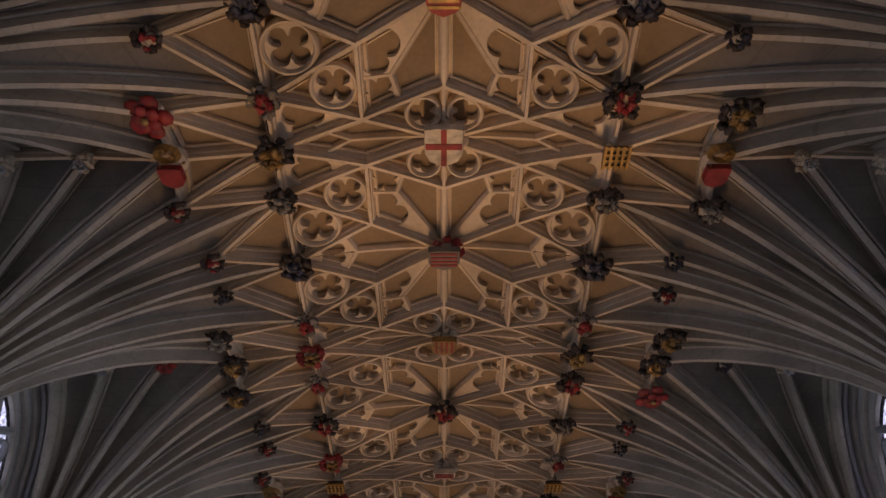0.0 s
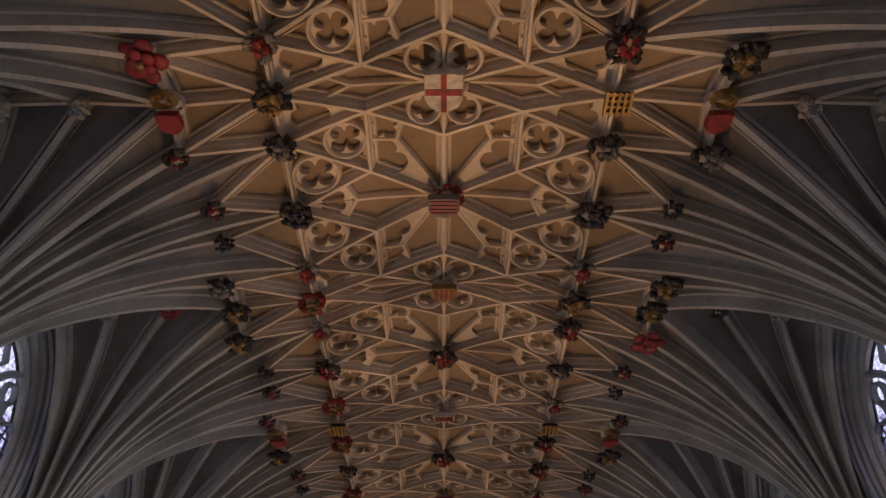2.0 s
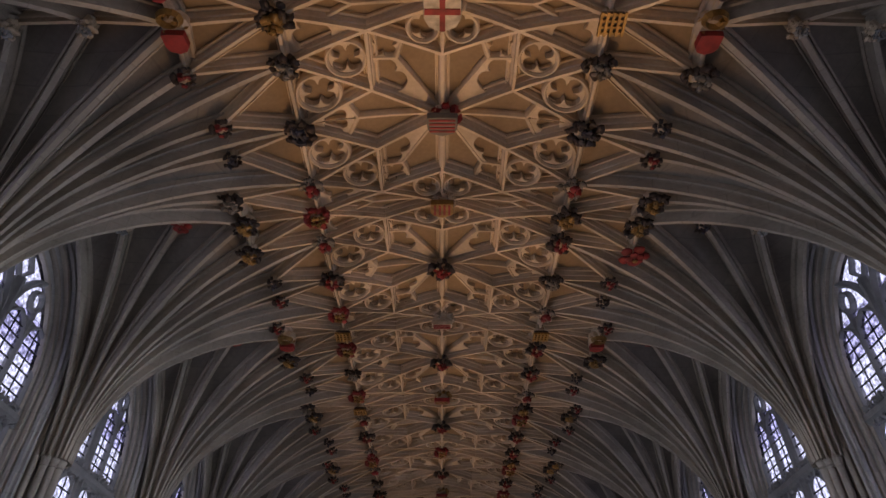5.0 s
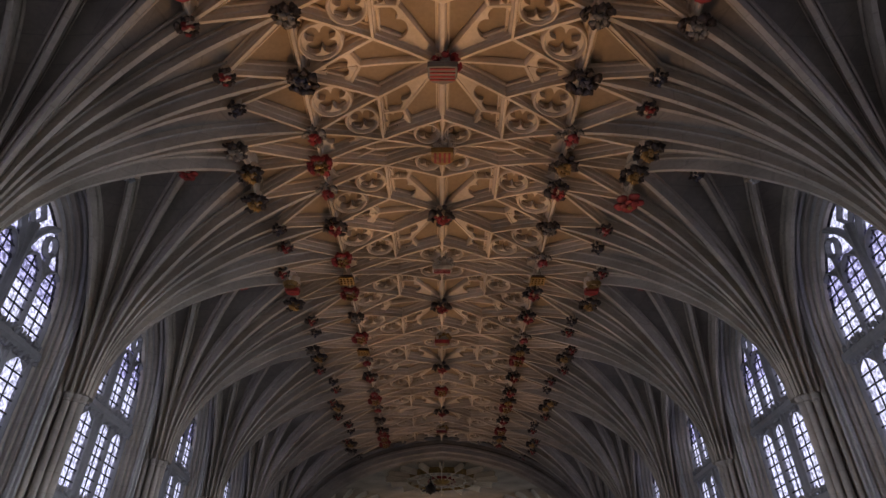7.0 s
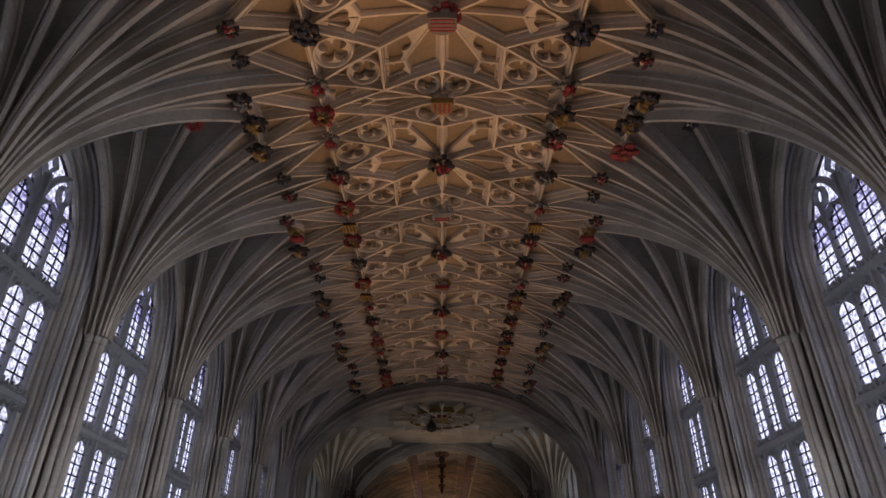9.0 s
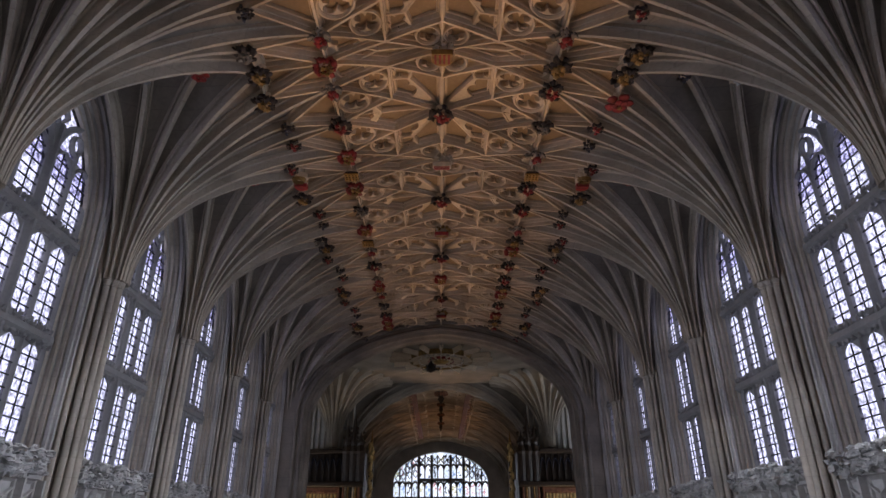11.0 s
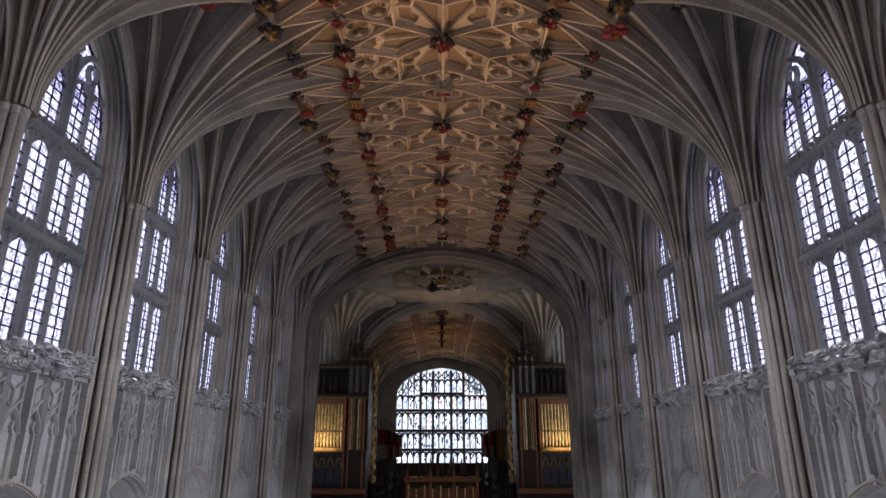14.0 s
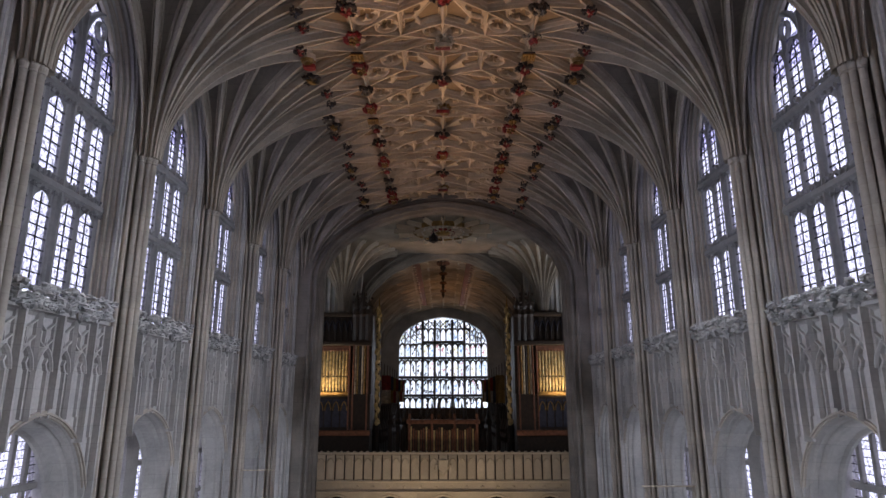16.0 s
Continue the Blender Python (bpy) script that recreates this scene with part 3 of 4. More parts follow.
slab("floor", (-16, -9, FLOOR - 0.3), (16, 70, FLOOR), FLAG, "worn grey stone flag floor", "floor")
# Unseen slab, added so no sky light leaks in over the vault.
slab("roof", (-8.0, -9, 17.4), (8.0, END + 0.5, 17.7), WALL, "unseen slab over the vault, blocking sky light", "roof")
for side, nm in ((-1, "north"), (1, "south")):
    x0, x1 = sorted((side * 8.05, side * 12.3))
    slab("aisle_ceiling_" + nm, (x0, -9, 7.4), (x1, END, 7.7), FAN_DIM, "plain grey stone aisle ceiling", "ceiling")
    slab("parapet_wall_" + nm, (min(side * 7.64, side * 8.1), -9, 7.4), (max(side * 7.64, side * 8.1), END, 8.4), WALL, "plain stone wall under the windows", "wall")
    aisle = thing("aisle_wall_" + nm, "grey stone aisle wall with tall traceried windows", "wall", "structure")
    for y in BAYS:
        g = Geo()
        xx = side * 10.15
        for d in (0.0, 0.5):
            k = Geo()
            arched_sheet(k, 0, arch_curve(1.6, 4.6, 6.5), 1.2, 7.4, HB)
            g.add([(xx + side * d, y + v[1], v[2]) for v in k.v], k.f)
        g.add([(xx, y - HB, FLOOR), (xx, y + HB, FLOOR), (xx, y + HB, 1.2), (xx, y - HB, 1.2)], [(0, 1, 2, 3)])
        loop = opening_loop(arch_curve(1.6, 4.6, 6.5), 1.2, 0)
        g.grid([[(xx, y + p[1], p[2]) for p in loop], [(xx + side * 0.5, y + p[1], p[2]) for p in loop]])
        part("masonry", g, WALL, aisle)
        for u in (-1.12, -0.56, 0, 0.56, 1.12):
            part("mullion", Geo().box((xx + side * 0.3 - 0.06, y + u - 0.07, 1.2), (xx + side * 0.3 + 0.06, y + u + 0.07, 6.0), 0.02), WALL, aisle)
        for z in (2.9, 4.5):
            part("transom", Geo().box((xx + side * 0.3 - 0.07, y - 1.6, z - 0.08), (xx + side * 0.3 + 0.07, y + 1.6, z + 0.08), 0.02), WALL, aisle)
        lead = Geo()
        for i in range(24):
            z = 1.4 + i * 0.2
            lead.box((xx + side * 0.33, y - 1.6, z - 0.01), (xx + side * 0.35, y + 1.6, z + 0.01))
        part("lead", lead, LEAD, aisle)
        pane = part("pane", Geo().add([(xx + side * 0.36, y - 1.65, 1.2), (xx + side * 0.36, y + 1.65, 1.2), (xx + side * 0.36, y + 1.65, 6.6), (xx + side * 0.36, y - 1.65, 6.6)], [(0, 1, 2, 3)]), GLASS, aisle)
        pane.visible_shadow = False
slab("wall_west", (-12.5, -8.4, FLOOR), (12.5, -8.0, 17.4), WALL, "plain grey stone west wall", "wall")
for side, nm in ((-1, "north"), (1, "south")):
    for part_name, xx, z0, z1 in (("backdrop_sky_", 8.6, 8.6, 16.8), ("backdrop_sky_aisle_", 11.6, 0.8, 7.2)):
        sheet = part(part_name + nm, Geo().add([(side * xx, -9, z0), (side * xx, END + 1, z0), (side * xx, END + 1, z1), (side * xx, -9, z1)], [(0, 1, 2, 3)]), BACKDROP)
        tagged(sheet, "plain bright overcast sky outside the windows", "sky", "", "structure")


# ---- crossing, organ screen, quire and east window ----
def end_arch(name, y0, y1, half, zs, za, label):
    """A wall across the church with a wide moulded arch through it."""
    wall = thing(name, label, "arch", "structure")
    curve = arch_curve(half, zs, za, 16, 2.3)
    steps = [(0.0, 1.045), (0.12, 1.04), (0.17, 1.018), (0.30, 1.014), (0.36, 0.998), (0.6, 0.995), (0.66, 1.0), (0.9, 1.01), (1.0, 1.03)]
    masonry = Geo()
    for y, k in ((y0, 1.045), (y1, 1.03)):
        head = [(u * k, y, zs + (z - zs) * (1 + (k - 1) * 2)) for u, z in curve]
        masonry.grid([head, [(p[0], y, 18.2) for p in head]])
        for s in (-1, 1):
            masonry.add([(s * half * k, y, FLOOR), (s * 9.0, y, FLOOR), (s * 9.0, y, 18.2), (s * half * k, y, 18.2)], [(0, 1, 2, 3)])
    # The darkened fan stone stands in for weak light on the arch.
    part("masonry", masonry, FAN_DIM, wall)
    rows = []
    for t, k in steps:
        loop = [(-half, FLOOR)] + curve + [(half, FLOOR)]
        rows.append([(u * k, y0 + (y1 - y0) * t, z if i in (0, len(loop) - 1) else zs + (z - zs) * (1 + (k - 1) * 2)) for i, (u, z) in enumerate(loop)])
    part("arch_moulding", Geo().grid(rows), FAN_DIM, wall)
    roll = [(-0.09, 0.0), (-0.07, 0.07), (0.0, 0.1), (0.07, 0.07), (0.09, 0.0)]
    for k in (1.09, 1.045):
        part("roll_moulding", Geo().sweep([(u * k, y0, z if z < zs else zs + (z - zs) * (1 + (k - 1) * 2)) for u, z in [(-half, FLOOR)] + curve + [(half, FLOOR)]], roll, down=(0, -1, 0)), FAN_DIM, wall)
    return wall


end_arch("crossing_arch_west", END - 0.35, END + 1.0, 5.78, 12.1, 15.7, "wide moulded stone arch between nave and crossing")
end_arch("crossing_arch_east", 38.3, 39.3, 5.6, 11.6, 16.25, "moulded stone arch between crossing and quire")

CROSS_Y, CROSS_Z = 32.0, 16.45
crossing = thing("crossing_ceiling", "fan vault of the crossing with a painted roundel", "vault", "structure")
part("panel", Geo().box((-9.2, END + 0.9, CROSS_Z), (9.2, 38.6, CROSS_Z + 0.3)), FAN_DIM, crossing)
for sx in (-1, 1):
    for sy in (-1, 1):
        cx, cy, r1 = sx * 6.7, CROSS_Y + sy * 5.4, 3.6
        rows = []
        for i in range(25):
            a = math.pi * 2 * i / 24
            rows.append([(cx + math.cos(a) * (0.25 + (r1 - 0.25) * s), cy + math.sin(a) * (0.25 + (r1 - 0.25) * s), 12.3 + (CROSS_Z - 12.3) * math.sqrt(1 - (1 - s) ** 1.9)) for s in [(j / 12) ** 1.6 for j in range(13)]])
        part("fan", Geo().grid(rows), FAN_DIM, crossing, "", True)
        for i in range(24):
            part("rib", Geo().sweep(rows[i], FAN_PROFILE, scale=[min(1, 0.4 + 0.1 * j) for j in range(13)]), FAN_RIB, crossing)
for r, m in ((1.75, GOLD), (1.25, CREAM), (0.7, RED)):
    part("roundel_ring", Geo().sweep([(r * math.cos(t * math.pi / 20), CROSS_Y + r * math.sin(t * math.pi / 20), CROSS_Z) for t in range(40)], RIB_PROFILE, down=(0, 0, -1), closed=True), m, crossing)
for i in range(16):
    a = math.pi * i / 8
    part("roundel_rib", Geo().sweep([(0.4 * math.cos(a), CROSS_Y + 0.4 * math.sin(a), CROSS_Z), (2.9 * math.cos(a), CROSS_Y + 2.9 * math.sin(a), CROSS_Z)], RIB_PROFILE), RIB, crossing)
part("painted_arms", Geo().lathe([(0.0, -0.45), (0.25, -0.42), (0.5, -0.2), (0.55, 0.0)], (0, CROSS_Y, CROSS_Z), 16), GOLD, crossing)

lantern = thing("hanging_lantern", "small dark iron lantern on a rod under the crossing vault", "lantern", at=(-0.55, 31.0, 15.45))
part("rod", Geo().lathe([(0.02, 0.5), (0.02, 1.15)], n=8), BLACK, lantern)
part("cage", Geo().lathe([(0.05, -0.1), (0.24, 0.0), (0.26, 0.22), (0.2, 0.3), (0.1, 0.42), (0.03, 0.55)], n=8), BLACK, lantern)
for i in range(6):
    a = math.pi * i / 3
    part("arm", Geo().sweep([(0.2 * math.cos(a), 0.2 * math.sin(a), 0.1), (0.42 * math.cos(a), 0.42 * math.sin(a), 0.05), (0.5 * math.cos(a), 0.5 * math.sin(a), 0.22)], [(-0.03, -0.02), (0, 0.03), (0.03, -0.02)], down=(0, 0, -1)), BLACK, lantern)

for side, nm in ((-1, "north"), (1, "south")):
    slab("transept_wall_" + nm, (min(side * 16, side * 16.4), 24.5, FLOOR), (max(side * 16, side * 16.4), 39.5, 18), WALL, "plain grey stone transept wall", "wall")
    for y in (25.9, 38.9):
        slab("transept_side_" + nm, (min(side * 8.9, side * 16.2), y - 0.2, FLOOR), (max(side * 8.9, side * 16.2), y + 0.2, 18), WALL, "plain grey stone transept side wall", "wall")
    slab("transept_ceiling_" + nm, (min(side * 8.9, side * 16.2), 25.5, 17.4), (max(side * 8.9, side * 16.2), 39.2, 17.7), FAN_DIM, "plain stone transept ceiling", "ceiling")
    slab("quire_wall_" + nm, (min(side * 7.1, side * 7.5), 39.3, FLOOR), (max(side * 7.1, side * 7.5), 64.4, 17.6), WALL, "plain grey stone quire wall", "wall")
# The same unseen light block, added above the quire vault.
slab("quire_roof", (-8, 37.5, 17.4), (8, 64.6, 17.7), WALL, "unseen slab over the quire vault, blocking sky light", "roof")
QUIRE = [39.3 + BAY * (k + 0.5) for k in range(6)]
for y in QUIRE:
    copy_thing(first_vault, pose(0, y, 0))
for side, nm in ((-1, "north"), (1, "south")):
    band = part("painted_band_" + nm, Geo().sweep([(side * 1.95, 39.4 + i * 4.0, vault_z(1.95) - 0.1) for i in range(6)], [(-0.30, 0.0), (-0.27, 0.16), (0.27, 0.16), (0.30, 0.0)], down=(0, 0, -1)), RUSSET)
    tagged(band, "broad red-brown painted long rib of the quire vault", "rib", "", "structure")

for side, nm in ((-1, "north"), (1, "south")):
    slab("quire_screen_" + nm, (min(side * 4.9, side * 8.6), 38.05, FLOOR), (max(side * 4.9, side * 8.6), 38.25, 6.4), OAK, "dark oak panelled screen behind the organ", "screen")
    slab("quire_panelling_" + nm, (min(side * 5.2, side * 7.0), 39.4, FLOOR), (max(side * 5.2, side * 7.0), 63.0, 4.6), OAK, "dark oak panelling behind the choir stalls", "panelling")
sheet = part("backdrop_sky_east", Geo().add([(-7, 65.6, 2), (7, 65.6, 2), (7, 65.6, 16.6), (-7, 65.6, 16.6)], [(0, 1, 2, 3)]), BACKDROP)
tagged(sheet, "plain bright overcast sky outside the east window", "sky", "", "structure")

slab("reredos", (-5.2, 62.4, FLOOR), (5.2, 62.8, 5.7), OAK, "dark carved reredos under the east window", "reredos")

# organ screen
SCREEN_Y, SCREEN_TOP = 35.9, 3.42
screen = thing("organ_screen", "pale stone organ screen with a panelled parapet over arches", "screen", "structure")
part("parapet", Geo().box((-8.4, SCREEN_Y, 1.6), (8.4, SCREEN_Y + 0.25, SCREEN_TOP), 0.02), PALE, screen)
for z, d, h in ((SCREEN_TOP - 0.08, 0.14, 0.12), (1.72, 0.16, 0.14), (1.15, 0.2, 0.1)):
    part("string_course", Geo().box((-8.4, SCREEN_Y - d, z), (8.4, SCREEN_Y + 0.02, z + h), 0.03), PALE, screen)
for i in range(29):
    x = -8.26 + 0.57 * i
    part("panel", Geo().box((x + 0.05, SCREEN_Y - 0.10, 1.9), (x + 0.52, SCREEN_Y + 0.02, SCREEN_TOP - 0.12), 0.025), PALE, screen)
    # Oak-dark strips paint the shade in the gaps between the stone panels.
    part("panel_bar", Geo().box((x - 0.025, SCREEN_Y - 0.06, 1.86), (x + 0.025, SCREEN_Y + 0.02, SCREEN_TOP - 0.1), 0.01), OAK, screen)
    part("panel_head", Geo().sweep([(x + 0.285 + u, SCREEN_Y - 0.10, z) for u, z in arch_curve(0.2, 2.85, 3.12, 4, 1.6)], [(-0.03, 0), (0, 0.05), (0.03, 0)], down=(0, -1, 0)), PALE, screen)
for i in range(42):
    part("cresting", Geo().lump((-8.2 + i * 0.4, SCREEN_Y - 0.05, SCREEN_TOP + 0.05), 0.09, i, (1.2, 0.6, 0.8), 0.4), PALE, screen)
part("frieze", Geo().box((-8.4, SCREEN_Y - 0.02, 1.25), (8.4, SCREEN_Y + 0.3, 1.72)), PALE, screen)
for i in range(18):
    part("frieze_boss", Geo().lump((-8.0 + i * 0.94, SCREEN_Y - 0.05, 1.48), 0.11, i, (1, 0.6, 0.8), 0.5), PALE, screen)
for i in range(5):
    x = -6.4 + 3.2 * i
    k = Geo()
    arched_sheet(k, 0, arch_curve(1.3, -0.2, 1.0), FLOOR, 1.2, 1.6)
    part("arch", Geo().add([(x + v[1], SCREEN_Y + 0.05, v[2]) for v in k.v], k.f), PALE, screen)
    part("arch_moulding", Geo().sweep([(x + u, SCREEN_Y + 0.05, z) for u, z in arch_curve(1.3, -0.2, 1.0)], [(-0.08, 0), (-0.05, 0.07), (0.05, 0.07), (0.08, 0)], down=(0, -1, 0)), PALE, screen)
part("loft_floor", Geo().box((-8.4, SCREEN_Y + 0.25, 1.3), (8.4, 41.0, 1.6)), OAK, screen)
shield = thing("carved_arms", "carved stone coat of arms on the screen parapet", "carving", at=(0, SCREEN_Y - 0.1, 2.6))
part("field", Geo().add([(-0.3, 0, 0.45), (0.3, 0, 0.45), (0.3, 0, -0.1), (0, 0, -0.5), (-0.3, 0, -0.1), (-0.25, -0.1, 0.4), (0.25, -0.1, 0.4), (0.25, -0.1, -0.08), (0, -0.1, -0.43), (-0.25, -0.1, -0.08)],
                        [(5, 6, 7, 8, 9), (0, 1, 6, 5), (1, 2, 7, 6), (2, 3, 8, 7), (3, 4, 9, 8), (4, 0, 5, 9)]), PALE, shield)
for x in (-0.42, 0.42):
    part("supporter", Geo().lump((x, -0.03, 0), 0.2, 3, (0.6, 0.4, 1.6), 0.5), PALE, shield)


def build_organ_case(m):
    """One side of the organ: dark case, a flat of gilt pipes, a traceried upper storey and spired corner towers."""
    case = thing("organ_case", "dark carved oak organ case with a flat of gilt pipes", "organ", group="organ cases")
    part("base", Geo().box((0.0, 0, 1.6), (4.0, 1.6, 6.9), 0.05), OAK, case)
    for i in range(5):
        x = 0.15 + i * 0.5
        part("base_panel", Geo().box((x, -0.05, 4.9), (x + 0.42, 0.02, 6.6), 0.02), BLUE, case)
        part("carved_arch", Geo().sweep([(x + 0.21 + u, -0.06, z) for u, z in arch_curve(0.19, 5.9, 6.45, 5, 1.7)], [(-0.035, 0), (0, 0.05), (0.035, 0)], down=(0, -1, 0)), GOLD, case)
    part("gallery_rail", Geo().box((-0.1, -0.25, 4.4), (4.05, 0.05, 4.72), 0.05), REDWOOD, case)
    part("body", Geo().box((0.0, 0.35, 6.9), (4.0, 1.6, 12.0), 0.04), OAK, case)
    part("impost", Geo().box((-0.1, -0.12, 6.78), (2.6, 0.5, 7.06), 0.05), GOLD, case)
    for i in range(12):
        x = 0.16 + i * 0.205
        r = 0.086
        pipe = part("organ_pipe", Geo().lathe([(0.02, 7.06), (0.05, 7.1), (r, 7.4), (r, 9.62), (r * 0.9, 9.64)], (x, 0.16, 0), 10), PIPE, case, "gilt pipe", True)
        part("mouth", Geo().box((x - 0.05, 0.055, 7.95), (x + 0.05, 0.085, 8.05)), BLACK, pipe)
    for i in range(5):
        x = 2.98 + i * 0.15
        part("organ_pipe", Geo().lathe([(0.02, 5.0), (0.055, 5.5), (0.055, 10.1)], (x, 0.1, 0), 8), (CREAM, GOLD, BLACK)[i % 3], case, "narrow painted pipe", True)
    part("pipe_shade", Geo().box((0.0, -0.02, 9.62), (2.65, 0.35, 9.95), 0.05), REDWOOD, case)
    for i in range(12):
        part("shade_carving", Geo().lump((0.15 + i * 0.21, -0.03, 9.66), 0.09, i, (1, 0.4, 0.8), 0.6), REDWOOD, case)
    for x in (2.56, 2.82, 3.72):
        part("post", Geo().box((x, -0.06, 4.4), (x + 0.1, 0.35, 10.1), 0.03), REDWOOD, case)
    part("cornice", Geo().box((-0.1, -0.2, 9.95), (4.05, 0.5, 10.25), 0.06), OAK, case)
    for i in range(7):
        x = 0.05 + i * 0.38
        part("balustrade_panel", Geo().sweep([(x + 0.18 + u, 0.3, z) for u, z in arch_curve(0.17, 10.9, 11.6, 5, 1.7)], [(-0.04, 0), (0, 0.08), (0.04, 0)], down=(0, -1, 0)), BLUE, case)
        part("balustrade_post", Geo().box((x - 0.02, 0.2, 10.25), (x + 0.03, 0.36, 11.9), 0.015), OAK, case)
    part("upper_rail", Geo().box((-0.1, 0.0, 11.85), (2.7, 0.5, 12.1), 0.04), OAK, case)
    for x, h in ((2.95, 13.6), (3.35, 14.3), (3.75, 13.2)):
        part("tower", Geo().lathe([(0.24, 10.2), (0.26, 11.8), (0.34, 11.95), (0.2, 12.3), (0.24, 12.5), (0.06, h - 0.3), (0.0, h)], (x, 0.2, 0), 8), OAK, case)
        for i in range(6):
            part("crocket", Geo().lump((x + 0.2 * (-1) ** i, 0.05, 11.9 + i * 0.28), 0.09, i, (1, 0.6, 1), 0.6), OAK, case)
    case.matrix_world = m
    return case


first_case = build_organ_case(pose(-8.6, 36.5, 0))
copy_thing(first_case, pose(8.6, 36.5, 0) @ Matrix.Diagonal((-1, 1, 1, 1)))


def build_pinnacle(at):
    """A slender gilded canopy standing on the quire's corner."""
    pin = thing("gilded_pinnacle", "slender gilded and carved oak canopy shaft", "pinnacle", group="gilded pinnacles", at=at)
    part("shaft", Geo().box((-0.14, -0.14, 1.6), (0.14, 0.14, 11.6), 0.04), OAK, pin)
    for i in range(22):
        z = 5.2 + i * 0.34
        part("carved_leaf", Geo().lump((0.04 * (-1) ** i, -0.14, z), 0.15, i, (0.9, 0.6, 1.5), 0.6), PIPE, pin)
    part("spire", Geo().lathe([(0.2, 11.5), (0.24, 11.7), (0.1, 12.0), (0.12, 12.2), (0.03, 13.0), (0.0, 13.4)], n=8), GOLD, pin)
    return pin


for side, nm in ((-1, "north"), (1, "south")):
    panelled = thing("transept_panelling_" + nm, "tall narrow blind stone panels beside the quire arch", "wall", "structure", at=(side * 7.0, 38.25, 0))
    part("masonry", Geo().box((-1.5, -0.12, 11.6), (1.5, 0.0, 15.6), 0.02), WALL, panelled)
    for i in range(9):
        part("panel_bar", Geo().sweep([(-1.4 + i * 0.35, -0.12, 11.7), (-1.4 + i * 0.35, -0.12, 15.4)], [(-0.06, 0), (-0.04, 0.12), (0.04, 0.12), (0.06, 0)], down=(0, -1, 0)), PIER, panelled)
        if i < 8:
            part("panel_head", Geo().sweep([(-1.225 + i * 0.35 + u, -0.12, z) for u, z in arch_curve(0.15, 14.6, 15.0, 4, 1.6)], [(-0.04, 0), (0, 0.07), (0.04, 0)], down=(0, -1, 0)), PIER, panelled)
for y, r in ((40.2, 0.42), (44.0, 0.28), (48.0, 0.26), (52.0, 0.26)):
    pendant = thing("pendant_boss", "dark carved pendant boss on the quire ridge", "boss", group="quire pendants", at=(0, y, 16.2))
    part("stem", Geo().lathe([(r, 0.2), (r * 0.9, 0.0), (r * 0.4, -0.25), (r * 0.55, -0.4), (0.0, -0.75)], n=10), OAK, pendant)
    for i in range(8):
        a = math.pi * i / 4
        part("carved_leaf", Geo().lump((r * 0.8 * math.cos(a), r * 0.8 * math.sin(a), -0.05), r * 0.3, i, (1, 1, 1.2), 0.6), REDWOOD, pendant)

first_pin = build_pinnacle((-4.25, 37.4, 0))
copy_thing(first_pin, pose(4.25, 37.4, 0))

chaire = thing("choir_organ_case", "small red-brown oak organ case with slim pipes behind the parapet", "organ", at=(0, 36.3, 0))
part("body", Geo().box((-2.15, 0.1, 1.6), (2.15, 0.9, 5.2), 0.04), OAK, chaire)
part("cornice", Geo().box((-2.3, -0.08, 5.1), (2.3, 0.95, 5.36), 0.05), REDWOOD, chaire)
for i in range(26):
    x = -2.0 + i * 0.16
    part("organ_pipe", Geo().lathe([(0.02, 3.3), (0.055, 3.6), (0.055, 4.95 - 0.25 * abs(math.sin(i * 0.55)))], (x, 0.02, 0), 8), REDWOOD if i % 3 else PIPE, chaire, "", True)
for x in (-2.1, -0.7, 0.7, 2.1):
    part("post", Geo().box((x - 0.07, -0.08, 1.6), (x + 0.07, 0.15, 5.7), 0.02), REDWOOD, chaire)
for i, x in enumerate((-2.1, -1.4, -0.7, 0.0, 0.7, 1.4, 2.1)):
    part("finial", Geo().lathe([(0.12, 5.3), (0.16, 5.45), (0.06, 5.65), (0.1, 5.8), (0.0, 6.2 if i % 2 else 6.6)], (x, 0.3, 0), 8), OAK, chaire)

for i, x in enumerate((-3.4, -2.9, -2.5, -1.0, -0.3, 0.5, 1.2, 2.5, 2.95, 3.5)):
    spire = thing("loft_finial", "small dark oak spired finial on the loft rail", "finial", group="loft finials", at=(x, 37.6, 1.6))
    part("shaft", Geo().box((-0.12, -0.12, 0.0), (0.12, 0.12, 3.4), 0.03), OAK, spire)
    part("spire", Geo().lathe([(0.2, 3.4), (0.24, 3.6), (0.12, 3.8), (0.15, 4.0), (0.0, 4.9 + 0.5 * (i % 3 == 1))], n=8), OAK, spire)

# choir stalls: dark canopied rows along both sides, and banners
def build_stall(at):
    stall = thing("choir_stall", "dark oak choir stall with a tall pinnacled canopy", "choir stall", group="choir stalls", at=at)
    part("back", Geo().box((-0.25, -0.7, FLOOR), (0.25, 0.7, 3.8), 0.04), OAK, stall)
    part("canopy", Geo().lathe([(0.5, 3.7), (0.55, 4.0), (0.4, 4.3), (0.42, 4.5), (0.16, 5.2), (0.2, 5.3), (0.05, 6.3), (0.0, 6.9)], n=8), OAK, stall)
    part("seat", Geo().box((0.2, -0.6, FLOOR), (0.8, 0.6, 0.3), 0.04), OAK, stall)
    return stall


first_stall = build_stall((-4.6, 40.8, 0))
for i in range(12):
    for side in (-1, 1):
        if i or side > 0:
            copy_thing(first_stall, pose(side * (4.6 - 0.02 * i), 40.8 + i * 1.55, 0, 0, 0, 0 if side < 0 else 180))


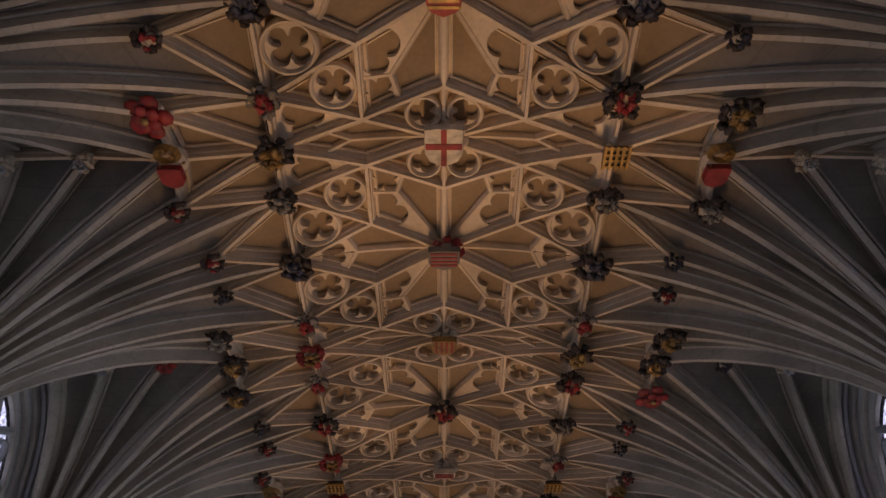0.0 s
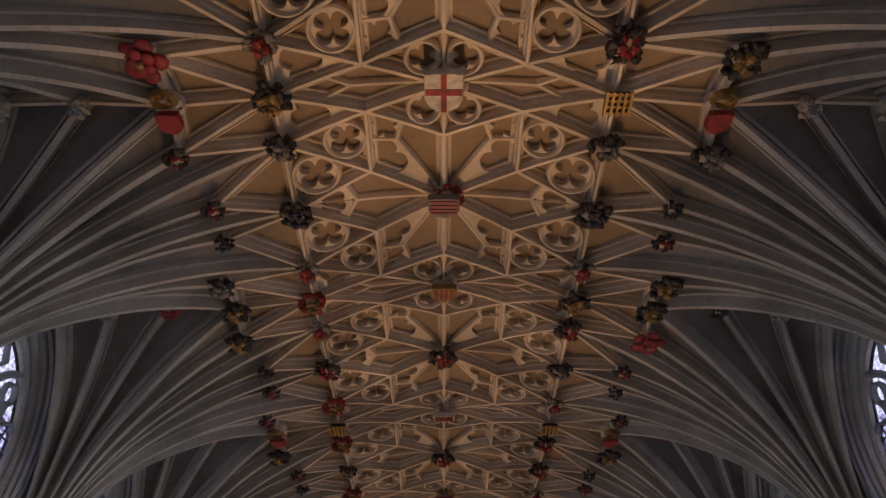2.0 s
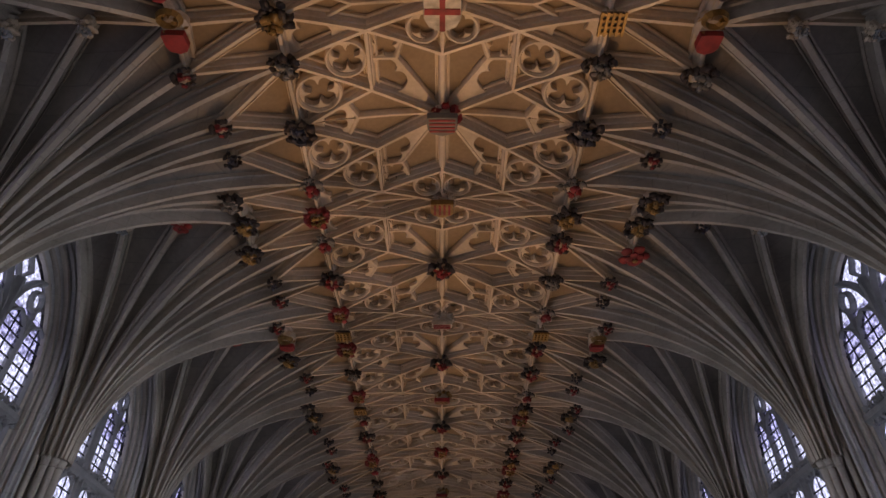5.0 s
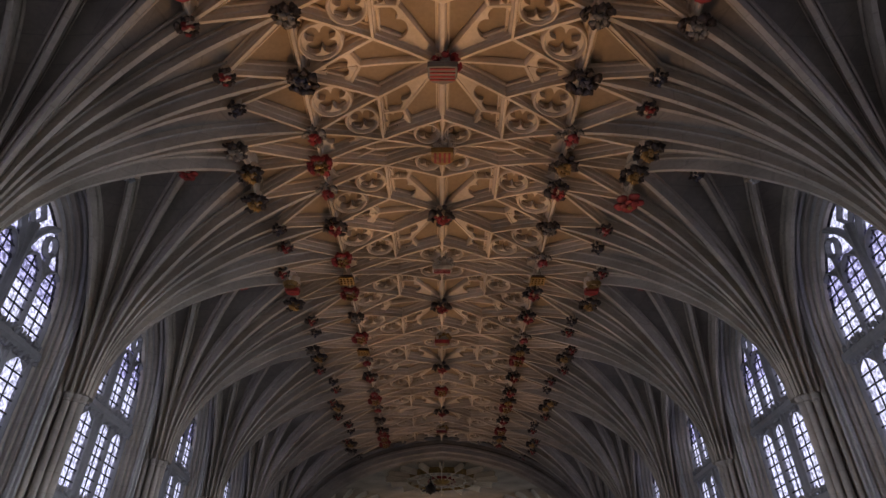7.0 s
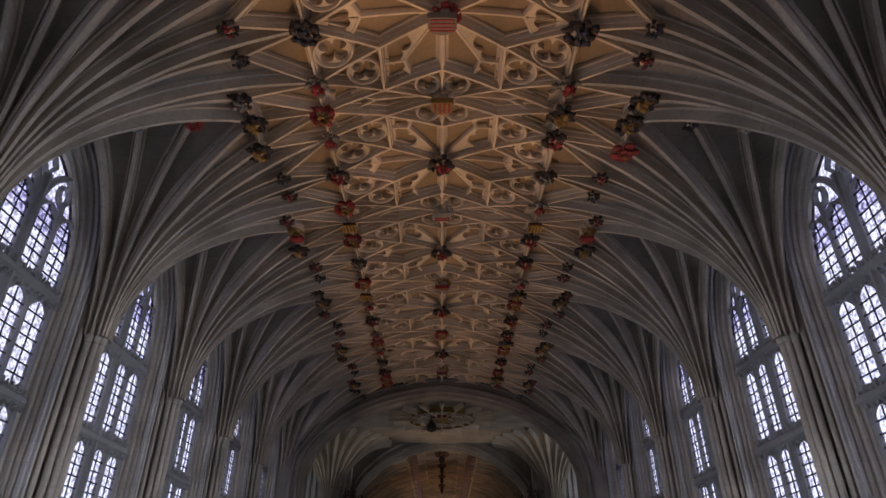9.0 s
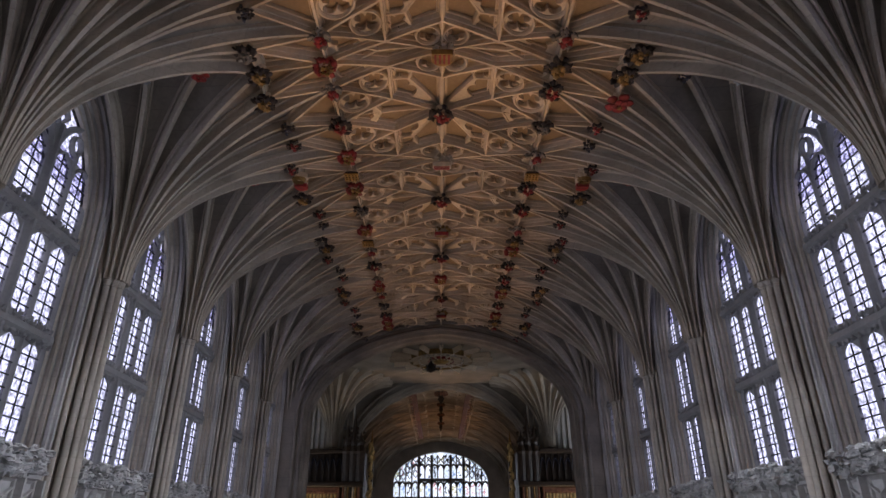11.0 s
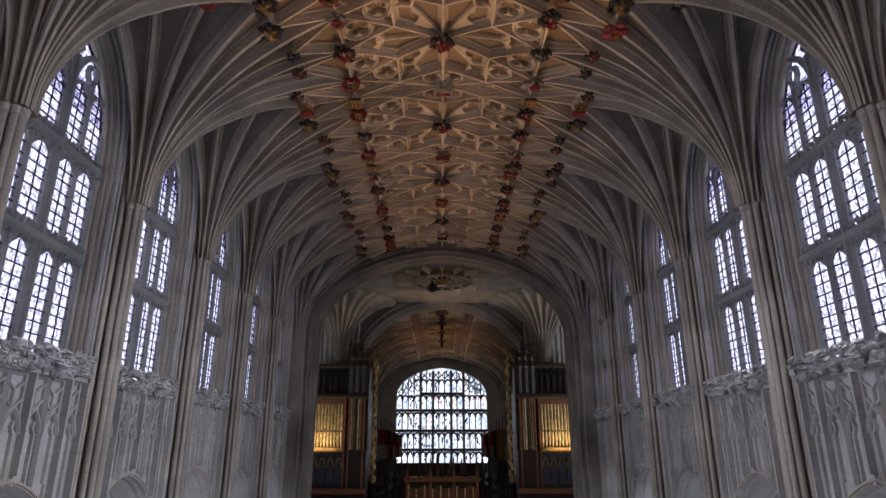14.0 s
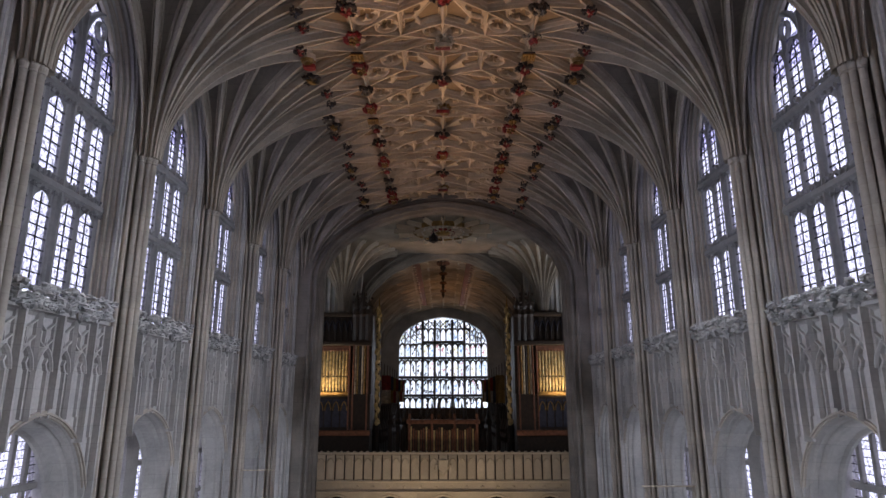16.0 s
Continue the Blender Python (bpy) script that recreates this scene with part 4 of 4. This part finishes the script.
def build_banner(at, field, base, label):
    banner = thing("banner", label, "banner", group="knights' banners", at=at)
    part("pole", Geo().lathe([(0.03, -3.4), (0.03, 3.0)], (0, 0, 0), 8), OAK, banner)
    for mat, z0, z1 in ((field, 0.95, 2.0), (base, 0.0, 0.95)):
        part("cloth", Geo().grid([[((0.06 + 0.085 * i) * (1 if at[0] < 0 else -1), 0.05 * math.sin(i * 1.3 + z), z) for i in range(9)] for z in (z0, (z0 + z1) / 2, z1)]), mat, banner, "", True)
    return banner


for i in range(7):
    y = 43.0 + 2.6 * i
    build_banner((-4.6, y, 6.3), (RED, BLUE, GOLD)[i % 3], (CREAM, GOLD, RED)[i % 3], ("red and cream heraldic banner", "blue and gold heraldic banner", "gold and red heraldic banner")[i % 3])
    build_banner((4.6, y, 6.3), (GOLD, BLACK, RED)[i % 3], (GOLD, BLUE, CREAM)[i % 3], ("plain gold heraldic banner", "dark blue heraldic banner", "red and cream heraldic banner")[i % 3])

# east window: fifteen lights in four tiers under a traceried head
EAST_Y = 64.0
east = thing("east_window", "great fifteen-light east window with stained glass figures in four tiers", "window", "structure")
east_curve = arch_curve(4.75, 12.4, 15.3, 14, 2.2)
k = Geo()
arched_sheet(k, 0, east_curve, FLOOR, 18, 8.0)
part("masonry", Geo().add([(v[1], EAST_Y - 0.35, v[2]) for v in k.v], k.f), WALL, east)
part("reveal", Geo().grid([[(u, EAST_Y - 0.35 + d, z) for u, z in [(-4.75, FLOOR)] + east_curve + [(4.75, FLOOR)]] for d in (0, 0.7)]), WALL, east)
pitch = 9.5 / 15.6
edges = [-4.75]
for group in (4, 2, 3, 2, 4):
    for i in range(group):
        edges.append(edges[-1] + pitch)
    edges[-1] += 0.15 * pitch
bar_e = [(-0.07, -0.1), (-0.03, 0.12), (0.03, 0.12), (0.07, -0.1)]
stout_e = [(-0.15, -0.1), (-0.06, 0.25), (0.06, 0.25), (0.15, -0.1)]


def east_top(x):
    return 12.4 + 2.9 * (math.sqrt(max(0, 1 - (min(abs(x) / 4.75, 1)) ** 2.2)) * 0.86 + (1 - min(abs(x) / 4.75, 1)) * 0.14)


for i, x in enumerate(edges[1:-1], 1):
    part("mullion", Geo().sweep([(x, EAST_Y, 3.0), (x, EAST_Y, min(east_top(x), 15.0))], stout_e if i in (4, 6, 9, 11) else bar_e, down=(0, -1, 0)), BLACK, east)
for z in (6.95, 8.85, 10.9, 12.62):
    half = 4.75 if z < 12 else 2.2
    part("transom", Geo().sweep([(-half, EAST_Y, z), (half, EAST_Y, z)], stout_e, down=(0, -1, 0)), BLACK, east)
for a, b in zip(edges, edges[1:]):
    mid, half = (a + b) / 2, (b - a) / 2
    for z in (6.75, 8.65, 10.7, 12.45, 14.1):
        if z > east_top(mid) - 0.4:
            continue
        part("light_head", Geo().sweep([(mid + u, EAST_Y, zz) for u, zz in arch_curve(half, z - 0.5, z, 4, 1.6)], [(-0.10, -0.05), (-0.03, 0.07), (0.05, 0.07), (0.10, -0.05)], down=(0, -1, 0)), BLACK, east)
for k in (1, 2, 3, 4, 5):
    for side in (-1, 1):
        cx = side * (0.32 + 0.61 * (k - 1))
        cz = min(14.55, east_top(cx) - 0.45)
        part("tracery", Geo().sweep([(cx - 0.3, EAST_Y, cz), (cx, EAST_Y, cz + 0.4), (cx + 0.3, EAST_Y, cz), (cx, EAST_Y, cz - 0.4)], bar_e, down=(0, -1, 0), closed=True), BLACK, east)
for side in (-1, 1):
    for cx, cz in ((2.55, 13.2), (3.15, 13.1), (3.75, 12.95), (4.3, 12.75), (2.85, 13.75), (3.45, 13.6), (4.0, 13.3), (3.15, 14.1)):
        part("tracery", Geo().sweep([(side * cx - 0.27, EAST_Y, cz), (side * cx, EAST_Y, cz + 0.36), (side * cx + 0.27, EAST_Y, cz), (side * cx, EAST_Y, cz - 0.36)], bar_e, down=(0, -1, 0), closed=True), BLACK, east)
EAST_GLASS = [old_glass("stained_glass_" + n, c, 0.75) for n, c in (("clear", (0.85, 0.88, 0.93)), ("pale", (0.66, 0.71, 0.78)), ("rose", (0.95, 0.62, 0.6)), ("blue", (0.6, 0.72, 0.95)), ("straw", (0.95, 0.88, 0.6)))]
rng = random.Random(8)
for a, b in zip(edges, edges[1:]):
    for z0, z1 in ((3.0, 6.95), (6.95, 8.85), (8.85, 10.9), (10.9, 12.62), (12.62, 15.6)):
        top = min(z1, max(east_top(a), east_top(b)) + 0.05)
        if top <= z0 + 0.1:
            continue
        pane = part("pane", Geo().add([(a, EAST_Y + 0.06, z0), (b, EAST_Y + 0.06, z0), (b, EAST_Y + 0.06, top), (a, EAST_Y + 0.06, top)], [(0, 1, 2, 3)]), EAST_GLASS[rng.choice((0, 0, 1, 1, 1, 0))], east)
        pane.visible_shadow = False
        figure = Geo()
        for j in range(5):
            x, z = rng.uniform(a + 0.12, b - 0.12), rng.uniform(z0 + 0.25, top - 0.4)
            w, h = rng.uniform(0.05, 0.13), rng.uniform(0.08, 0.28)
            figure.add([(x - w, EAST_Y + 0.05, z), (x, EAST_Y + 0.05, z - h), (x + w, EAST_Y + 0.05, z + 0.05), (x + w * 0.3, EAST_Y + 0.05, z + h)], [(0, 1, 2, 3)])
        fig = part("coloured_glass", figure, EAST_GLASS[rng.choice((2, 3, 3, 4))] if rng.random() < 0.55 else BLUE, pane)
        fig.visible_shadow = False


# slim white light bars on brackets, reaching out from two piers
def build_bracket(at, length, label):
    bracket = thing("bracket_light", label, "light", group="bracket lights", at=at)
    part("bar", Geo().box((0, -0.03, -0.02), (length, 0.03, 0.02), 0.008), CREAM, bracket, "white bar")
    part("plate", Geo().box((-0.04, -0.06, -0.1), (0.02, 0.06, 0.1), 0.01), CREAM, bracket)
    return bracket


build_bracket((-6.78, 17.62, 4.38), 1.3, "slim white light bar on a pier bracket")
other = build_bracket((6.78, 13.6, 4.4), 1.6, "slim white light bar on a pier bracket")
other.rotation_euler = (0, 0, math.pi)


# ---- carved and painted bosses of the vault ----
def leafy(geo, radius, count, seed, drop, size):
    rng = random.Random(seed)
    for i in range(count):
        a = 2 * math.pi * i / count + rng.uniform(-0.2, 0.2)
        r = radius * rng.uniform(0.55, 1.0)
        geo.lump((r * math.cos(a), r * math.sin(a), -drop * rng.uniform(0.35, 1.0)), size * rng.uniform(0.7, 1.2), seed * 17 + i, (1, 1, 0.8), 0.7)
    return geo


def boss_base(name, label, radius):
    boss = thing(name, label, "boss", group="vault bosses")
    part("block", Geo().lathe([(radius * 0.95, 0.05), (radius, -0.08), (radius * 0.75, -0.16), (0.0, -0.19)], n=12), RIB, boss)
    return boss


def leaf_boss(radius, core, leaf, seed, label):
    boss = boss_base("leaf_boss", label, radius * 0.7)
    part("leaves", leafy(Geo(), radius, 16, seed, 0.2, radius * 0.27), leaf, boss, "", True)
    part("heart", leafy(Geo(), radius * 0.5, 11, seed + 3, 0.28, radius * 0.24), core, boss, "", True)
    return boss


def rose_boss(radius, petal, heart, label):
    boss = boss_base("rose_boss", label, radius * 0.6)
    for ring, (r, n, z) in enumerate(((radius * 0.72, 5, -0.14), (radius * 0.40, 5, -0.21))):
        for i in range(n):
            a = 2 * math.pi * (i + 0.5 * ring) / n
            part("petal", Geo().lump((r * math.cos(a), r * math.sin(a), z), radius * (0.44 - 0.12 * ring), i, (1, 1, 0.35), 0.15), petal, boss, "", True)
    part("heart", Geo().lump((0, 0, -0.27), radius * 0.2, 2, (1, 1, 0.6), 0.1), heart, boss)
    return boss


def shield_shape(w, h, z0, z1):
    edge = [(-w, -h), (-w * 0.4, -h * 1.06), (w * 0.4, -h * 1.06), (w, -h), (w * 1.02, h * 0.25), (w * 0.75, h * 0.72), (0, h), (-w * 0.75, h * 0.72), (-w * 1.02, h * 0.25)]
    return Geo().add([(x, y, z0) for x, y in edge] + [(x * 0.96, y * 0.96, z1) for x, y in edge], [tuple(range(9, 18))] + [(i, (i + 1) % 9, 9 + (i + 1) % 9, 9 + i) for i in range(9)])


def shield_boss(w, h, field, charge, style, label, leaf):
    """A heraldic shield tipped a little towards the west, on carved leaves."""
    boss = boss_base("shield_boss", label, w * 0.9)
    part("leaves", leafy(Geo(), w * 1.15, 10, 5, 0.1, w * 0.28), leaf, boss)
    tip = pose(0, 0, -0.24, 14)
    board = part("shield", shield_shape(w, h, 0.05, -0.05), field, boss)
    board.matrix_local = tip
    marks = []
    if style == "cross":
        marks = [((-w * 0.15, -h * 1.0, -0.062), (w * 0.15, h * 0.9, -0.045)), ((-w * 0.95, -h * 0.28, -0.064), (w * 0.95, h * 0.02, -0.047))]
    elif style == "pales":
        marks = [((w * k - w * 0.09, -h * 0.85, -0.064), (w * k + w * 0.09, h * 0.5, -0.045)) for k in (-0.62, -0.2, 0.2, 0.62)]
    elif style == "bars":
        marks = [((-w * 0.85, h * k - h * 0.08, -0.064), (w * 0.85, h * k + h * 0.08, -0.045)) for k in (-0.75, -0.35, 0.05, 0.4)]
    for lo, hi in marks:
        part("charge", Geo().box(lo, hi), charge, board)
    return boss


def portcullis_boss(size, label):
    boss = boss_base("portcullis_boss", label, size * 0.5)
    part("ground", Geo().box((-size * 0.7, -size * 0.6, -0.2), (size * 0.7, size * 0.6, -0.14), 0.02), BLACK, boss)
    for i in range(5):
        x = (i - 2) * size * 0.34
        part("bar", Geo().box((x - 0.018, -size * 0.75, -0.27), (x + 0.018, size * 0.72, -0.235)), GOLD, boss)
        if i < 4:
            yy = (i - 1.5) * size * 0.38
            part("bar", Geo().box((-size * 0.76, yy - 0.018, -0.25), (size * 0.76, yy + 0.018, -0.215)), GOLD, boss)
    return boss


def crown_boss(label, seed):
    boss = boss_base("crowned_boss", label, 0.2)
    part("crown", Geo().sweep([(0.15 * math.cos(t * math.pi / 6), -0.17 + 0.11 * math.sin(t * math.pi / 6), -0.2) for t in range(12)], [(-0.04, -0.03), (0, 0.06), (0.04, -0.03)], down=(0, 0, -1), closed=True), GOLD, boss)
    part("crown_points", leafy(Geo(), 0.17, 7, seed, 0.2, 0.06), GOLD, boss)
    field = part("shield", shield_shape(0.16, 0.17, 0.04, -0.05), RED, boss)
    field.matrix_local = pose(0, 0.17, -0.2, 10)
    return boss


STORE = {
    "cross": shield_boss(0.27, 0.35, CREAM, RED, "cross", "cream shield with a red cross on the vault ridge", RIB),
    "pales": shield_boss(0.22, 0.26, GOLD, RED, "pales", "gold shield with red pales on the vault ridge", RIB),
    "roundel": shield_boss(0.24, 0.20, CREAM, RED, "bars", "cream and red carved shield on the vault ridge", CREAM),
    "redshield": shield_boss(0.22, 0.24, RED, GOLD, "bars", "red and gold carved shield on the vault ridge", GOLD),
    "star": shield_boss(0.25, 0.25, FAN_DIM, RED, "bars", "red and grey barred shield in dark red leaves", RED),
    "darkstar": leaf_boss(0.27, RED, BLACK, 11, "dark red and black leaf boss on the vault ridge"),
    "goldknot": leaf_boss(0.25, GOLD, BLACK, 21, "gilded knot boss on the long rib"),
    "goldred": leaf_boss(0.23, GOLD, RED, 22, "gilded and red leaf boss on the long rib"),
    "cullis": portcullis_boss(0.24, "gilded portcullis boss on the long rib"),
    "stonedark": leaf_boss(0.21, FAN_DIM, BLACK, 31, "dark stone leaf boss at a rib crossing"),
    "redstone": leaf_boss(0.2, RED, FAN_DIM, 32, "worn red and stone carved boss at a rib crossing"),
    "bluedark": leaf_boss(0.25, BLUE, BLACK, 41, "blackened blue leaf boss on the long rib"),
    "smallred": leaf_boss(0.16, RED, BLACK, 42, "small dark red leaf boss in the fan"),
    "darkred": leaf_boss(0.25, RED, BLACK, 45, "dark red and blackened leaf boss on the long rib"),
    "smalldark": leaf_boss(0.14, BLUE, BLACK, 43, "small blackened leaf boss in the fan"),
    "crown": crown_boss("red shield under a gilded crown in the fan", 51),
    "goldleaf": leaf_boss(0.24, GOLD, BLACK, 52, "dark and gilded leaf boss in the fan"),
    "rose": rose_boss(0.27, RED, GOLD, "red rose boss with a gilded heart"),
    "smallrose": rose_boss(0.18, RED, RED, "small red rose boss on the cross rib"),
    "knob": leaf_boss(0.14, CARVED, RIB, 61, "small worn stone knob boss on the cross rib"),
}
used = set()


def place(kind, y, name, sx=1, su=1, drop=0.19):
    p = node(name, sx, su)
    m = pose(p.x, y + p.y, p.z - drop)
    if kind not in used:
        used.add(kind)
        STORE[kind].matrix_world = m
    else:
        copy_thing(STORE[kind], m)


rng = random.Random(12)
RIDGE_BOSS = {0: "redshield", 1: "redshield", 2: "cross", 3: "pales", 4: "roundel", 5: "redshield", 6: "goldred", 7: "redshield"}
STAR_BOSS = {1: "redshield", 2: "star", 3: "darkstar"}
LONG_W = {2: ("goldknot", "cullis"), 3: ("goldred", "goldknot"), 4: ("cullis", "cullis"), 5: ("cullis", "goldknot")}
for i, y in enumerate(BAYS):
    place(RIDGE_BOSS[i], y, "A")
    place(STAR_BOSS.get(i, "darkstar"), y, "P")
    for s, sx in enumerate((-1, 1)):
        place(LONG_W.get(i, ("goldred", "goldknot"))[s], y, "S0", sx)
        place("bluedark" if i in (1, 2) else rng.choice(("darkred", "darkred", "stonedark")), y, "SP", sx)
        place("crown" if i in (1, 2, 4) else "goldleaf", y, "F0", sx)
        place("knob" if i == 2 else ("smalldark" if i == 3 and sx > 0 else "smallrose"), y, "T1", sx, 1, 0.27)
        place("knob", y, "T2", sx, 1, 0.27)
        for su in (-1, 1):
            place("stonedark" if (i == 2 and su > 0) else rng.choice(("redstone", "goldred", "darkred")), y, "S1", sx, su)
            place("smallred" if (i + s + su) % 2 else "smalldark", y, "FP", sx, su, 0.18)
            place("rose" if (i == 3 and sx > 0 and su > 0) or (i == 2 and sx < 0 and su < 0) else rng.choice(("goldleaf", "stonedark", "smallred")), y, "F1", sx, su)
for kind in STORE:
    if kind not in used:
        place(kind, BAYS[0], "S0")
